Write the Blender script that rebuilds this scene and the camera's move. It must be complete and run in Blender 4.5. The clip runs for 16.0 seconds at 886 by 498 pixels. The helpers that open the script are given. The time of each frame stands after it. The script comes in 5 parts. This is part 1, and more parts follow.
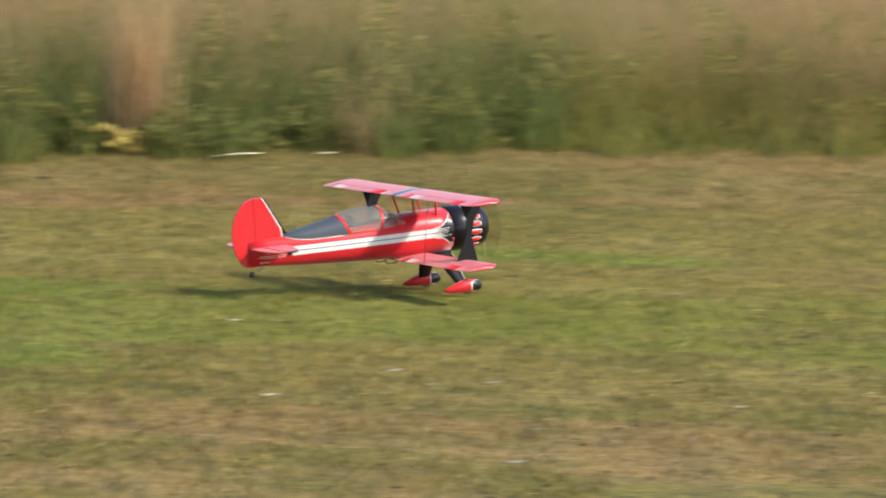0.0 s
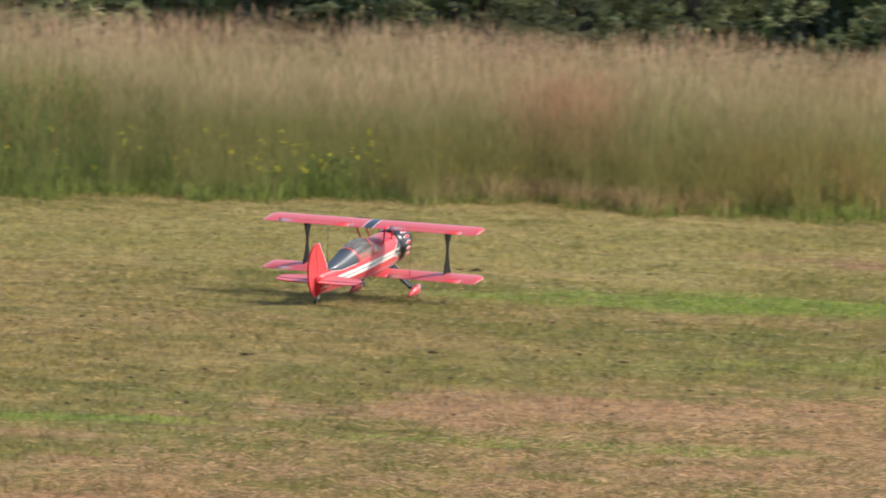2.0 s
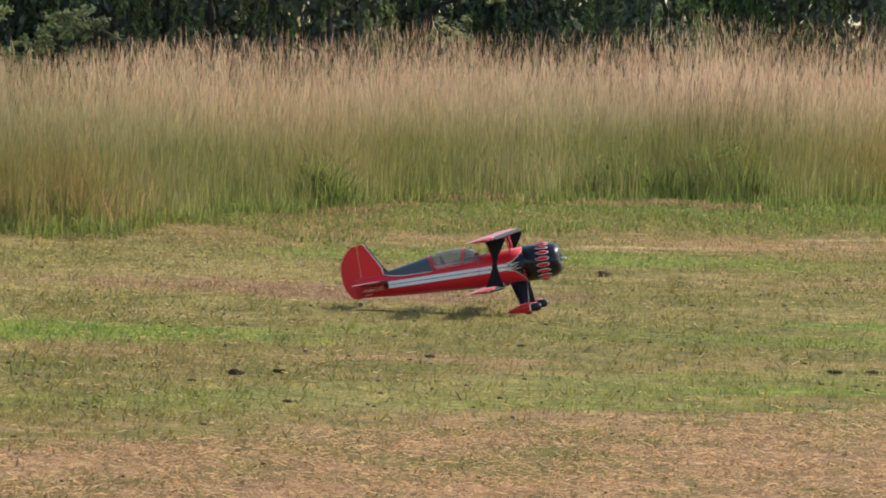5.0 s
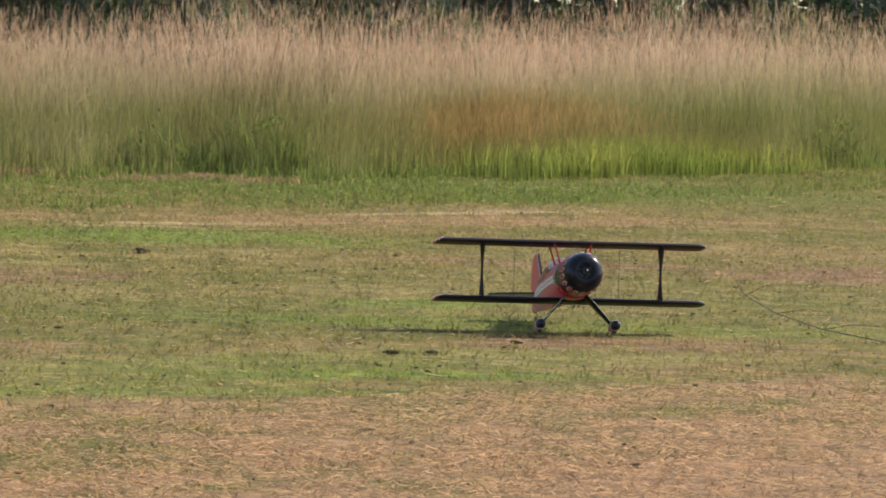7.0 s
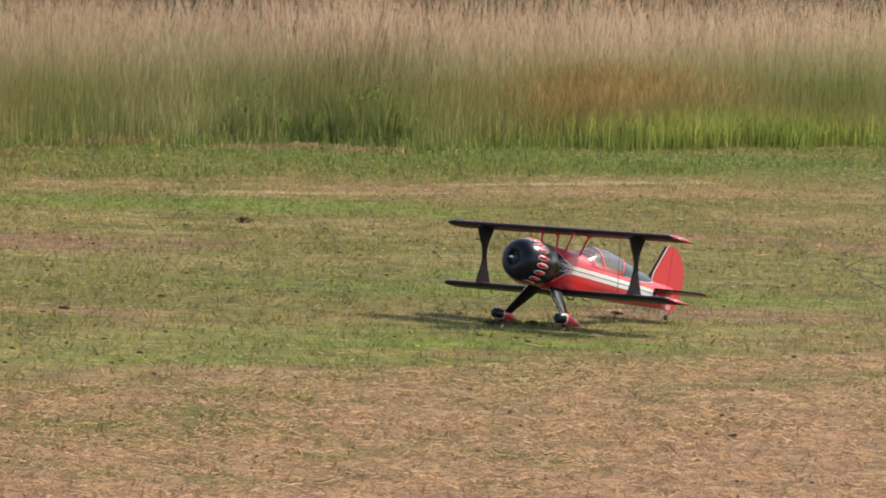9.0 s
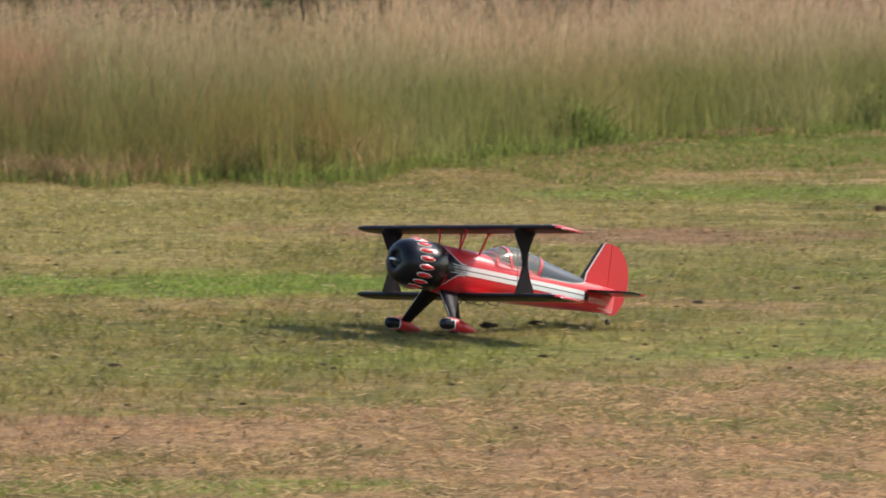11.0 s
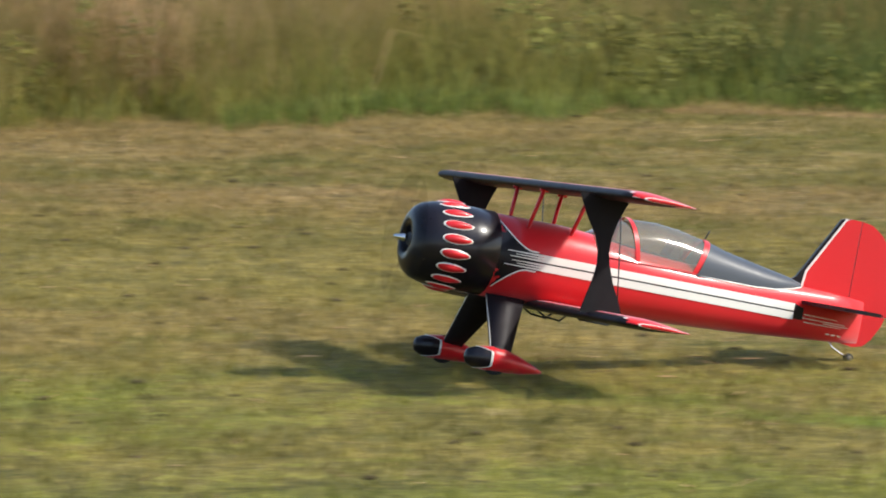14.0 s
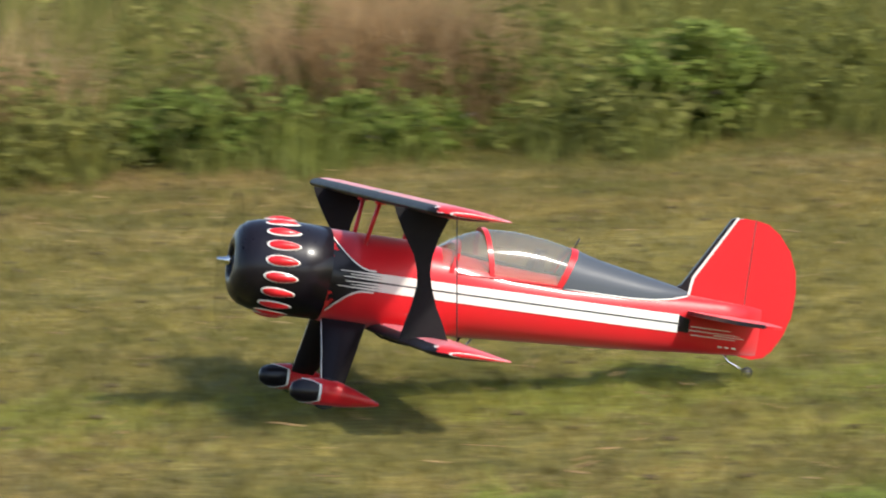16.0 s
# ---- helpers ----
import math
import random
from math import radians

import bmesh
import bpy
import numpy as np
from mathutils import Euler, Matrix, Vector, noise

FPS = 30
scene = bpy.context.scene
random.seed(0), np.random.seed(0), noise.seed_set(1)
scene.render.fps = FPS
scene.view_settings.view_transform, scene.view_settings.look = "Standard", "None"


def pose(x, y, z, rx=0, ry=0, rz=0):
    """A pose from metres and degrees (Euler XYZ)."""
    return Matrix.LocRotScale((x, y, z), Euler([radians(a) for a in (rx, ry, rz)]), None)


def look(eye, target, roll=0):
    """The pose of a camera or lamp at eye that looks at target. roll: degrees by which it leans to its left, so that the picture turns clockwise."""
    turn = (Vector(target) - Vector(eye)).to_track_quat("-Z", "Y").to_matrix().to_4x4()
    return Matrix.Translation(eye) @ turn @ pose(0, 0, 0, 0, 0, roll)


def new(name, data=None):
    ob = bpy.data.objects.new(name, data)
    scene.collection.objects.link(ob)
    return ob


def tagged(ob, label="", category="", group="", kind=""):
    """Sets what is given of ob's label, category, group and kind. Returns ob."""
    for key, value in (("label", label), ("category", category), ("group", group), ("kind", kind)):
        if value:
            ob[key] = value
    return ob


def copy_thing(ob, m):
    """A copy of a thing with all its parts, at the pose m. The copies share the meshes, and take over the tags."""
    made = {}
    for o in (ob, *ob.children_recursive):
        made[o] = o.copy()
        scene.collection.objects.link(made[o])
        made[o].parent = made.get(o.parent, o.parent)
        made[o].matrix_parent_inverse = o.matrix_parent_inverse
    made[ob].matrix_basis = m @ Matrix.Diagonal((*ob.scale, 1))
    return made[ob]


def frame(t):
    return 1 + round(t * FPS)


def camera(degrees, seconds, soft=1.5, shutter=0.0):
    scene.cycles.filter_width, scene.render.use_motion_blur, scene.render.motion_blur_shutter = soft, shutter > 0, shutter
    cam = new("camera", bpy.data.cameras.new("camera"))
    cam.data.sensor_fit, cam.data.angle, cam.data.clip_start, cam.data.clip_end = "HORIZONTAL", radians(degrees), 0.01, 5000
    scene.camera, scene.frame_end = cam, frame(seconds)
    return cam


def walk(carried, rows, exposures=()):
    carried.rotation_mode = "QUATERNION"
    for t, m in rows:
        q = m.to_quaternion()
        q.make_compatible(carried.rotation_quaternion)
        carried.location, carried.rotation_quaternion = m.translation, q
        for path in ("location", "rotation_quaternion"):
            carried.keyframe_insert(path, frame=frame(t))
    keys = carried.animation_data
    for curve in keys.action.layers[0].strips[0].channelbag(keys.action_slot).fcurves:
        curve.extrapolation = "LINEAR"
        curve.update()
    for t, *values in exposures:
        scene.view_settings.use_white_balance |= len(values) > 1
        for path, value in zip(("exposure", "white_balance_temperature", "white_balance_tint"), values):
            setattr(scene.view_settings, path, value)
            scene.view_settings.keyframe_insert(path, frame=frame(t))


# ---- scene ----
# ---- camera ----
cam = camera(10.792, 16.0, soft=1.8, shutter=0.25)
CAMERA_ROWS = [
    (0.0, pose(3.813, -3.460, 2.160, 85.022, -1.769, 48.254)),
    (0.1, pose(3.657, -3.589, 2.146, 85.156, -1.723, 46.003)),
    (0.2, pose(3.528, -3.723, 2.143, 85.147, -1.659, 43.906)),
    (0.3, pose(3.377, -3.903, 2.140, 85.195, -1.715, 41.345)),
    (0.4, pose(3.201, -4.107, 2.141, 85.212, -1.873, 38.429)),
    (0.5, pose(3.004, -4.314, 2.147, 85.243, -2.072, 35.406)),
    (0.6, pose(2.806, -4.511, 2.168, 85.118, -2.228, 32.641)),
    (0.7, pose(2.677, -4.683, 2.152, 85.346, -2.236, 30.268)),
    (0.8, pose(2.636, -4.836, 2.148, 85.520, -2.051, 29.012)),
    (0.9, pose(2.577, -5.022, 2.149, 85.702, -1.944, 27.536)),
    (1.0, pose(2.472, -5.220, 2.133, 85.946, -1.934, 25.815)),
    (1.1, pose(2.361, -5.379, 2.124, 86.117, -1.991, 24.072)),
    (1.2, pose(2.256, -5.488, 2.124, 86.187, -2.000, 22.652)),
    (1.3, pose(2.171, -5.567, 2.130, 86.210, -1.969, 21.588)),
    (1.4, pose(2.065, -5.671, 2.136, 86.245, -1.980, 20.266)),
    (1.5, pose(2.005, -5.773, 2.144, 86.304, -1.920, 19.367)),
    (2.0, pose(1.717, -6.172, 2.180, 86.377, -2.060, 15.707)),
    (2.5, pose(1.397, -6.946, 2.231, 86.635, -2.258, 11.888)),
    (3.0, pose(1.380, -6.986, 2.211, 86.905, -1.324, 11.611)),
    (3.5, pose(1.072, -6.959, 2.184, 87.062, -1.772, 9.409)),
    (4.0, pose(0.564, -4.581, 2.007, 86.990, -1.825, 7.899)),
    (4.2, pose(0.409, -3.920, 1.955, 87.051, -1.829, 6.920)),
    (6.3, pose(0.031, -0.917, 1.750, 86.964, -1.575, 2.143)),
    (6.5, pose(0.010, -0.828, 1.744, 86.931, -1.568, 0.921)),
    (7.0, pose(-0.017, -0.838, 1.741, 86.961, -1.635, -0.802)),
    (7.5, pose(-0.023, -0.809, 1.743, 86.663, -1.691, -1.327)),
    (8.0, pose(-0.018, -0.934, 1.751, 86.561, -1.659, -0.943)),
    (8.5, pose(-0.003, -0.897, 1.750, 86.475, -1.562, -0.099)),
    (9.0, pose(0.005, -0.952, 1.752, 86.552, -1.841, 0.503)),
    (9.5, pose(0.025, -0.809, 1.745, 86.422, -1.082, 1.987)),
    (10.0, pose(0.043, -0.697, 1.739, 86.391, -0.897, 3.952)),
    (10.2, pose(0.052, -0.705, 1.740, 86.450, -0.865, 4.799)),
    (12.3, pose(-0.786, 2.455, 1.514, 85.324, -0.193, 17.729)),
    (12.5, pose(-1.228, 3.374, 1.448, 85.214, -0.763, 20.002)),
    (13.0, pose(-2.346, 4.951, 1.344, 85.245, -0.803, 25.441)),
    (13.1, pose(-2.534, 5.060, 1.326, 85.230, -0.581, 26.674)),
    (13.2, pose(-2.698, 5.126, 1.321, 85.265, -0.307, 27.845)),
    (13.3, pose(-2.848, 5.172, 1.313, 85.272, -0.007, 28.910)),
    (13.4, pose(-2.970, 5.198, 1.309, 85.328, 0.339, 29.811)),
    (13.5, pose(-3.102, 5.178, 1.306, 85.350, 0.625, 30.981)),
    (13.6, pose(-3.227, 5.132, 1.296, 85.289, 0.405, 32.218)),
    (13.7, pose(-3.370, 5.063, 1.293, 85.259, 0.156, 33.740)),
    (13.8, pose(-3.506, 4.993, 1.287, 85.239, -0.072, 35.199)),
    (13.9, pose(-3.629, 4.911, 1.283, 85.262, -0.272, 36.637)),
    (14.0, pose(-3.726, 4.814, 1.285, 85.290, -0.451, 37.964)),
    (14.1, pose(-3.804, 4.698, 1.278, 85.292, -0.289, 39.214)),
    (14.2, pose(-3.886, 4.567, 1.281, 85.340, -0.112, 40.661)),
    (14.3, pose(-3.959, 4.450, 1.283, 85.377, 0.069, 41.913)),
    (14.4, pose(-4.023, 4.348, 1.281, 85.359, 0.241, 42.991)),
    (14.5, pose(-4.093, 4.238, 1.281, 85.325, 0.407, 44.175)),
    (14.6, pose(-4.164, 4.113, 1.277, 85.315, 0.508, 45.485)),
    (14.7, pose(-4.233, 3.975, 1.281, 85.373, 0.616, 46.925)),
    (14.8, pose(-4.289, 3.832, 1.280, 85.375, 0.454, 48.352)),
    (14.9, pose(-4.328, 3.691, 1.282, 85.338, 0.293, 49.664)),
    (15.0, pose(-4.363, 3.539, 1.279, 85.231, 0.128, 51.078)),
    (15.1, pose(-4.384, 3.394, 1.276, 85.052, 0.197, 52.348)),
    (15.2, pose(-4.399, 3.246, 1.274, 84.915, 0.280, 53.653)),
    (15.3, pose(-4.410, 3.094, 1.275, 84.832, 0.510, 55.007)),
    (15.4, pose(-4.431, 2.930, 1.273, 84.778, 0.714, 56.570)),
    (15.5, pose(-4.452, 2.777, 1.276, 84.762, 0.922, 58.095)),
    (15.6, pose(-4.480, 2.626, 1.277, 84.774, 1.132, 59.647)),
    (15.8, pose(-4.522, 2.367, 1.279, 84.767, 1.606, 62.322)),
    (15.9, pose(-4.549, 2.239, 1.284, 84.865, 1.859, 63.706)),
    (16.0, pose(-4.584, 2.117, 1.288, 84.990, 2.131, 65.239)),
]
walk(cam, CAMERA_ROWS, exposures=((0.0, 0.76), (1.0, 0.70), (4.2, 0.72), (7.0, 0.66), (10.2, 0.62), (12.5, 0.66), (13.1, 0.51), (13.6, 0.58), (14.2, 0.75), (16.0, 0.77)))

# ---- daylight: a high sun from the east side, hazy sky ----
SUN_BEARING, SUN_HEIGHT = 61.0, 41.0
world = bpy.data.worlds.new("sky")
scene.world = world
world.use_nodes = True
sky = world.node_tree.nodes.new("ShaderNodeTexSky")
sky.sky_type, sky.sun_disc = "NISHITA", False
sky.sun_elevation, sky.sun_rotation = radians(SUN_HEIGHT), radians(SUN_BEARING)
world.node_tree.links.new(sky.outputs[0], world.node_tree.nodes["Background"].inputs[0])
world.node_tree.nodes["Background"].inputs[1].default_value = 0.16
lamp = bpy.data.lights.new("sun", "SUN")
lamp.energy, lamp.angle, lamp.color = 3.6, radians(4.0), (1.0, 0.95, 0.86)
sun = new("sun", lamp)
toward = Vector((math.sin(radians(SUN_BEARING)) * math.cos(radians(SUN_HEIGHT)), math.cos(radians(SUN_BEARING)) * math.cos(radians(SUN_HEIGHT)), math.sin(radians(SUN_HEIGHT))))
sun.matrix_world = look(toward * 80, (0, 0, 0))



# ---- small helpers ----
def part(name, bm, mats, parent=None, label="", smooth=True):
    """Link a bmesh as one mesh object, under a thing or part if one is given."""
    me = bpy.data.meshes.new(name)
    bmesh.ops.recalc_face_normals(bm, faces=bm.faces)
    bm.to_mesh(me)
    bm.free()
    for m in mats if isinstance(mats, (list, tuple)) else [mats]:
        me.materials.append(m)
    if smooth:
        me.shade_smooth()
    ob = new(name, me)
    ob.parent = parent
    if label:
        tagged(ob, label)
    return ob


def mesh_arrays(name, verts, faces, mat, smooth=False):
    """One mesh from numpy arrays of vertices and equal-sided faces."""
    me = bpy.data.meshes.new(name)
    n, k = faces.shape
    me.vertices.add(len(verts))
    me.vertices.foreach_set("co", verts.astype(np.float32).ravel())
    me.loops.add(n * k)
    me.loops.foreach_set("vertex_index", faces.astype(np.int32).ravel())
    me.polygons.add(n)
    me.polygons.foreach_set("loop_start", np.arange(0, n * k, k, dtype=np.int32))
    me.update(calc_edges=True)
    me.materials.append(mat)
    if smooth:
        me.shade_smooth()
    return new(name, me)


class Nodes:
    """A node material built by short calls."""
    def __init__(self, tree):
        self.t = tree

    def add(self, kind, **props):
        n = self.t.nodes.new(kind)
        for k, v in props.items():
            if k == "operation":
                n.operation = v
            elif k == "data_type":
                n.data_type = v
            elif k == "blend_type":
                n.blend_type = v
        return n

    def link(self, a, b):
        self.t.links.new(a, b)

    def math(self, op, a, b=0.0, clamp=False):
        n = self.add("ShaderNodeMath", operation=op)
        n.use_clamp = clamp
        for i, v in enumerate((a, b)):
            if isinstance(v, (int, float)):
                n.inputs[i].default_value = v
            else:
                self.link(v, n.inputs[i])
        return n.outputs[0]

    def noise(self, vec, scale, detail=4.0, rough=0.55):
        n = self.add("ShaderNodeTexNoise")
        n.inputs["Scale"].default_value = scale
        n.inputs["Detail"].default_value = detail
        n.inputs["Roughness"].default_value = rough
        if vec is not None:
            self.link(vec, n.inputs["Vector"])
        return n.outputs["Fac"]

    def ramp(self, fac, stops):
        n = self.add("ShaderNodeValToRGB")
        el = n.color_ramp.elements
        while len(el) < len(stops):
            el.new(0.5)
        for e, (p, c) in zip(el, stops):
            e.position, e.color = p, (*c, 1)
        self.link(fac, n.inputs[0])
        return n.outputs[0]

    def mix(self, fac, a, b, blend="MIX"):
        n = self.add("ShaderNodeMix", data_type="RGBA", blend_type=blend)
        for sock, v in ((n.inputs[0], fac), (n.inputs[6], a), (n.inputs[7], b)):
            if isinstance(v, (int, float)):
                sock.default_value = v
            elif isinstance(v, tuple):
                sock.default_value = (*v, 1)
            else:
                self.link(v, sock)
        return n.outputs[2]

    def position(self):
        return self.add("ShaderNodeNewGeometry").outputs["Position"]

    def random_island(self):
        return self.add("ShaderNodeNewGeometry").outputs["Random Per Island"]


def material(name, rough=0.6, metal=0.0, colour=None):
    m = bpy.data.materials.new(name)
    m.use_nodes = True
    n = Nodes(m.node_tree)
    b = m.node_tree.nodes["Principled BSDF"]
    b.inputs["Roughness"].default_value = rough
    b.inputs["Metallic"].default_value = metal
    if colour:
        b.inputs["Base Color"].default_value = (*colour, 1)
    return m, n, b


def bump(n, b, height, strength, distance):
    k = n.add("ShaderNodeBump")
    k.inputs["Strength"].default_value = strength
    k.inputs["Distance"].default_value = distance
    n.link(height, k.inputs["Height"])
    n.link(k.outputs[0], b.inputs["Normal"])


def paint(name, colour, rough=0.3, coat=0.4, dirt=0.25, spec=0.22, sheen=0.0):
    """Glossy covering film with faint dirt and unevenness."""
    m, n, b = material(name, rough)
    co = n.add("ShaderNodeTexCoord").outputs["Object"]
    f1, f2 = n.noise(co, 9.0, 5.0), n.noise(co, 60.0, 3.0)
    fac = n.math("MULTIPLY", n.math("SUBTRACT", f1, 0.42, True), dirt * 2.0, True)
    dull = tuple(c * 0.72 + 0.015 for c in colour)
    n.link(n.mix(fac, colour, dull), b.inputs["Base Color"])
    n.link(n.math("ADD", n.math("MULTIPLY", f2, 0.18), rough - 0.08), b.inputs["Roughness"])
    b.inputs["Coat Weight"].default_value = coat
    b.inputs["Sheen Weight"].default_value = sheen
    b.inputs["Sheen Roughness"].default_value = 0.45
    b.inputs["Specular IOR Level"].default_value = spec
    b.inputs["Coat Roughness"].default_value = 0.12
    bump(n, b, f1, 0.06, 0.01)
    return m


RED = paint("red_film", (0.55, 0.006, 0.011), 0.38, 0.20, spec=0.30, sheen=0.28)
BLACK = paint("black_film", (0.008, 0.006, 0.009), 0.30, 0.22)
WINGBLACK = paint("black_wing_film", (0.010, 0.007, 0.009), 0.55, 0.03)
MATT = paint("matt_black_film", (0.007, 0.006, 0.007), 0.75, 0.0)
WHITE = paint("white_film", (0.70, 0.675, 0.62), 0.38, 0.2)
DARK = paint("dark_grey_film", (0.030, 0.034, 0.040), 0.30, 0.35)
SMOKE = paint("smoked_deck", (0.060, 0.068, 0.080), 0.42, 0.12, 0.2)
STEEL = material("polished_steel", 0.25, 1.0, (0.62, 0.62, 0.62))[0]
ALLOY = material("cast_alloy", 0.5, 0.6, (0.07, 0.07, 0.075))[0]
RUBBER = material("black_rubber", 0.85, 0.0, (0.016, 0.016, 0.016))[0]
INSIDE = material("dark_inside", 0.8, 0.0, (0.02, 0.018, 0.016))[0]


def glass_material():
    m, n, b = material("canopy_glass", 0.12, 0.0, (0.19, 0.175, 0.145))
    b.inputs["Alpha"].default_value = 0.55
    b.inputs["IOR"].default_value = 1.45
    b.inputs["Coat Weight"].default_value = 0.6
    return m


def spin_material():
    m, n, b = material("spinning_blades", 0.4, 0.0, (0.02, 0.02, 0.022))
    b.inputs["Alpha"].default_value = 0.07
    b.inputs["Specular IOR Level"].default_value = 0.0
    return m


GLASS, SPIN = glass_material(), spin_material()


# ---- the colour of the field: straw, olive and green patches ----
def field_group():
    g = bpy.data.node_groups.new("field_colour", "ShaderNodeTree")
    g.interface.new_socket("Color", in_out="OUTPUT", socket_type="NodeSocketColor")
    n = Nodes(g)
    out = g.nodes.new("NodeGroupOutput")
    pos = n.position()
    flat = n.add("ShaderNodeVectorMath", operation="MULTIPLY")
    flat.inputs[1].default_value = (1, 1, 0)
    n.link(pos, flat.inputs[0])
    p = flat.outputs[0]
    sep = n.add("ShaderNodeSeparateXYZ")
    n.link(p, sep.inputs[0])
    x, y = sep.outputs[0], sep.outputs[1]
    big, mid, fine = n.noise(p, 0.35, 5.0, 0.6), n.noise(p, 1.7, 5.0, 0.65), n.noise(p, 11.0, 5.0, 0.75)
    base = n.ramp(n.math("ADD", n.math("MULTIPLY", big, 0.55), n.math("MULTIPLY", mid, 0.45)),
                  [(0.34, (0.143, 0.145, 0.036)), (0.47, (0.204, 0.174, 0.056)), (0.57, (0.285, 0.205, 0.088)), (0.70, (0.365, 0.250, 0.130))])
    wob = n.math("MULTIPLY", n.math("SUBTRACT", n.math("ADD", n.math("ADD", mid, n.math("MULTIPLY", fine, 0.7)), n.math("MULTIPLY", big, 0.8)), 1.25), 2.4)

    def patch(col, cx, cy, rx, ry, turn, colour, weight):
        c, s = math.cos(radians(turn)), math.sin(radians(turn))
        dx, dy = n.math("SUBTRACT", x, cx), n.math("SUBTRACT", y, cy)
        u = n.math("DIVIDE", n.math("ADD", n.math("MULTIPLY", dx, c), n.math("MULTIPLY", dy, s)), rx)
        v = n.math("DIVIDE", n.math("SUBTRACT", n.math("MULTIPLY", dy, c), n.math("MULTIPLY", dx, s)), ry)
        d = n.math("SQRT", n.math("ADD", n.math("MULTIPLY", u, u), n.math("MULTIPLY", v, v)))
        f = n.math("MULTIPLY", n.math("ADD", n.math("SUBTRACT", 1.0, d), wob, False), 1.6)
        f = n.math("MINIMUM", n.math("MAXIMUM", f, 0.0), weight)
        return n.mix(f, col, colour)

    straw, green, tan, lush, brown = (0.362, 0.222, 0.126), (0.172, 0.230, 0.040), (0.335, 0.218, 0.110), (0.190, 0.214, 0.040), (0.270, 0.165, 0.095)
    for row in ((-9.5, 27.0, 9.0, 5.5, 20, (0.320, 0.275, 0.105), 0.6), (-13.5, 12.0, 9.0, 5.5, 58, (0.255, 0.216, 0.064), 0.85), (1.6, 15.6, 8.8, 4.3, 40, straw, 1.0), (-3.9, 15.6, 2.0, 0.8, 30, straw, 0.9), (-4.6, 23.4, 2.4, 1.0, 10, green, 0.95), (0.2, 24.6, 3.0, 0.7, 5, green, 0.6),
                (-6.1, 14.0, 1.2, 0.30, 15, green, 0.8), (-3.4, 14.1, 1.4, 0.28, 10, green, 0.7), (3.4, 20.4, 2.4, 2.2, 20, straw, 0.9), (0.2, 27.0, 4.0, 2.6, 5, (0.185, 0.185, 0.052), 0.35), (1.6, 30.6, 1.3, 0.5, 0, brown, 0.7), (1.2, 23.3, 1.1, 0.5, 8, brown, 0.75), (-1.9, 22.2, 0.9, 0.45, 10, tan, 0.7), (0.2, 21.0, 1.2, 0.28, 12, green, 0.8), (-3.0, 27.9, 2.1, 1.0, 3, brown, 0.95),
                (3.3, 30.2, 1.8, 1.1, 0, brown, 0.9), (-1.9, 32.7, 2.8, 1.4, 5, green, 0.8), (-0.2, 42.4, 8.0, 3.0, 8, (0.150, 0.185, 0.042), 0.85), (-2.9, 43.0, 1.4, 0.5, 0, (0.40, 0.28, 0.17), 0.8), (-2.0, 34.2, 0.9, 0.25, 0, (0.42, 0.31, 0.18), 0.7), (0.6, 36.5, 4.5, 0.8, 12, tan, 0.8),
                (-1.4, 20.4, 4.0, 0.75, 40, green, 0.4), (-16.8, 23.6, 4.0, 1.2, 55, (0.290, 0.212, 0.090), 0.5), (-18.4, 18.6, 6.0, 1.7, 66, (0.270, 0.205, 0.082), 0.42), (-11.5, 21.5, 5.0, 1.4, 35, tan, 0.3), (-10.0, 17.0, 5.0, 1.0, 45, tan, 0.25),
                (-17.8, 14.0, 3.0, 0.7, 65, tan, 0.6), (-12.6, 10.0, 4.8, 1.4, 62, lush, 0.75), (-11.8, 5.0, 3.0, 1.5, 70, green, 0.5),
                (-9.4, 12.2, 3.0, 0.8, 45, lush, 0.7), (-9.0, 8.0, 2.4, 0.8, 45, tan, 0.35), (0.4, 23.66, 0.75, 0.10, 10, (0.10, 0.07, 0.04), 0.6), (0.9, 37.9, 1.4, 0.30, 42, (0.47, 0.34, 0.21), 0.8), (-1.6, 34.8, 1.1, 0.28, 25, (0.45, 0.32, 0.18), 0.8), (-10.3, 15.55, 0.6, 0.06, 22, (0.13, 0.095, 0.05), 0.6), (-7.6, 17.8, 0.9, 0.07, 62, (0.13, 0.095, 0.05), 0.6), (0.2, 26.05, 0.7, 0.35, 10, green, 0.8), (-0.7, 19.85, 1.1, 0.25, 15, green, 0.5), (-9.0, 14.1, 0.9, 0.22, 15, green, 0.9), (-6.1, 14.0, 0.9, 0.2, 25, green, 0.6), (-16.9, 25.4, 2.2, 0.35, 20, tan, 0.8), (-14.3, 13.3, 1.2, 0.5, 40, green, 0.7), (-12.0, 7.4, 1.5, 0.6, 60, green, 0.7), (-14.2, 9.8, 1.2, 0.4, 50, green, 0.6), (-14.2, 7.2, 2.6, 0.5, 70, lush, 0.5)):
        base = patch(base, *row)
    mott = n.noise(p, 3.6, 5.0, 0.7)
    base = n.mix(0.72, base, n.ramp(mott, [(0.32, (0.22, 0.24, 0.20)), (0.5, (0.50, 0.50, 0.49)), (0.70, (0.78, 0.73, 0.64))]), "OVERLAY")
    base = n.mix(0.8, base, n.ramp(fine, [(0.28, (0.22, 0.22, 0.20)), (0.48, (0.50, 0.49, 0.48)), (0.74, (0.80, 0.76, 0.68))]), "OVERLAY")
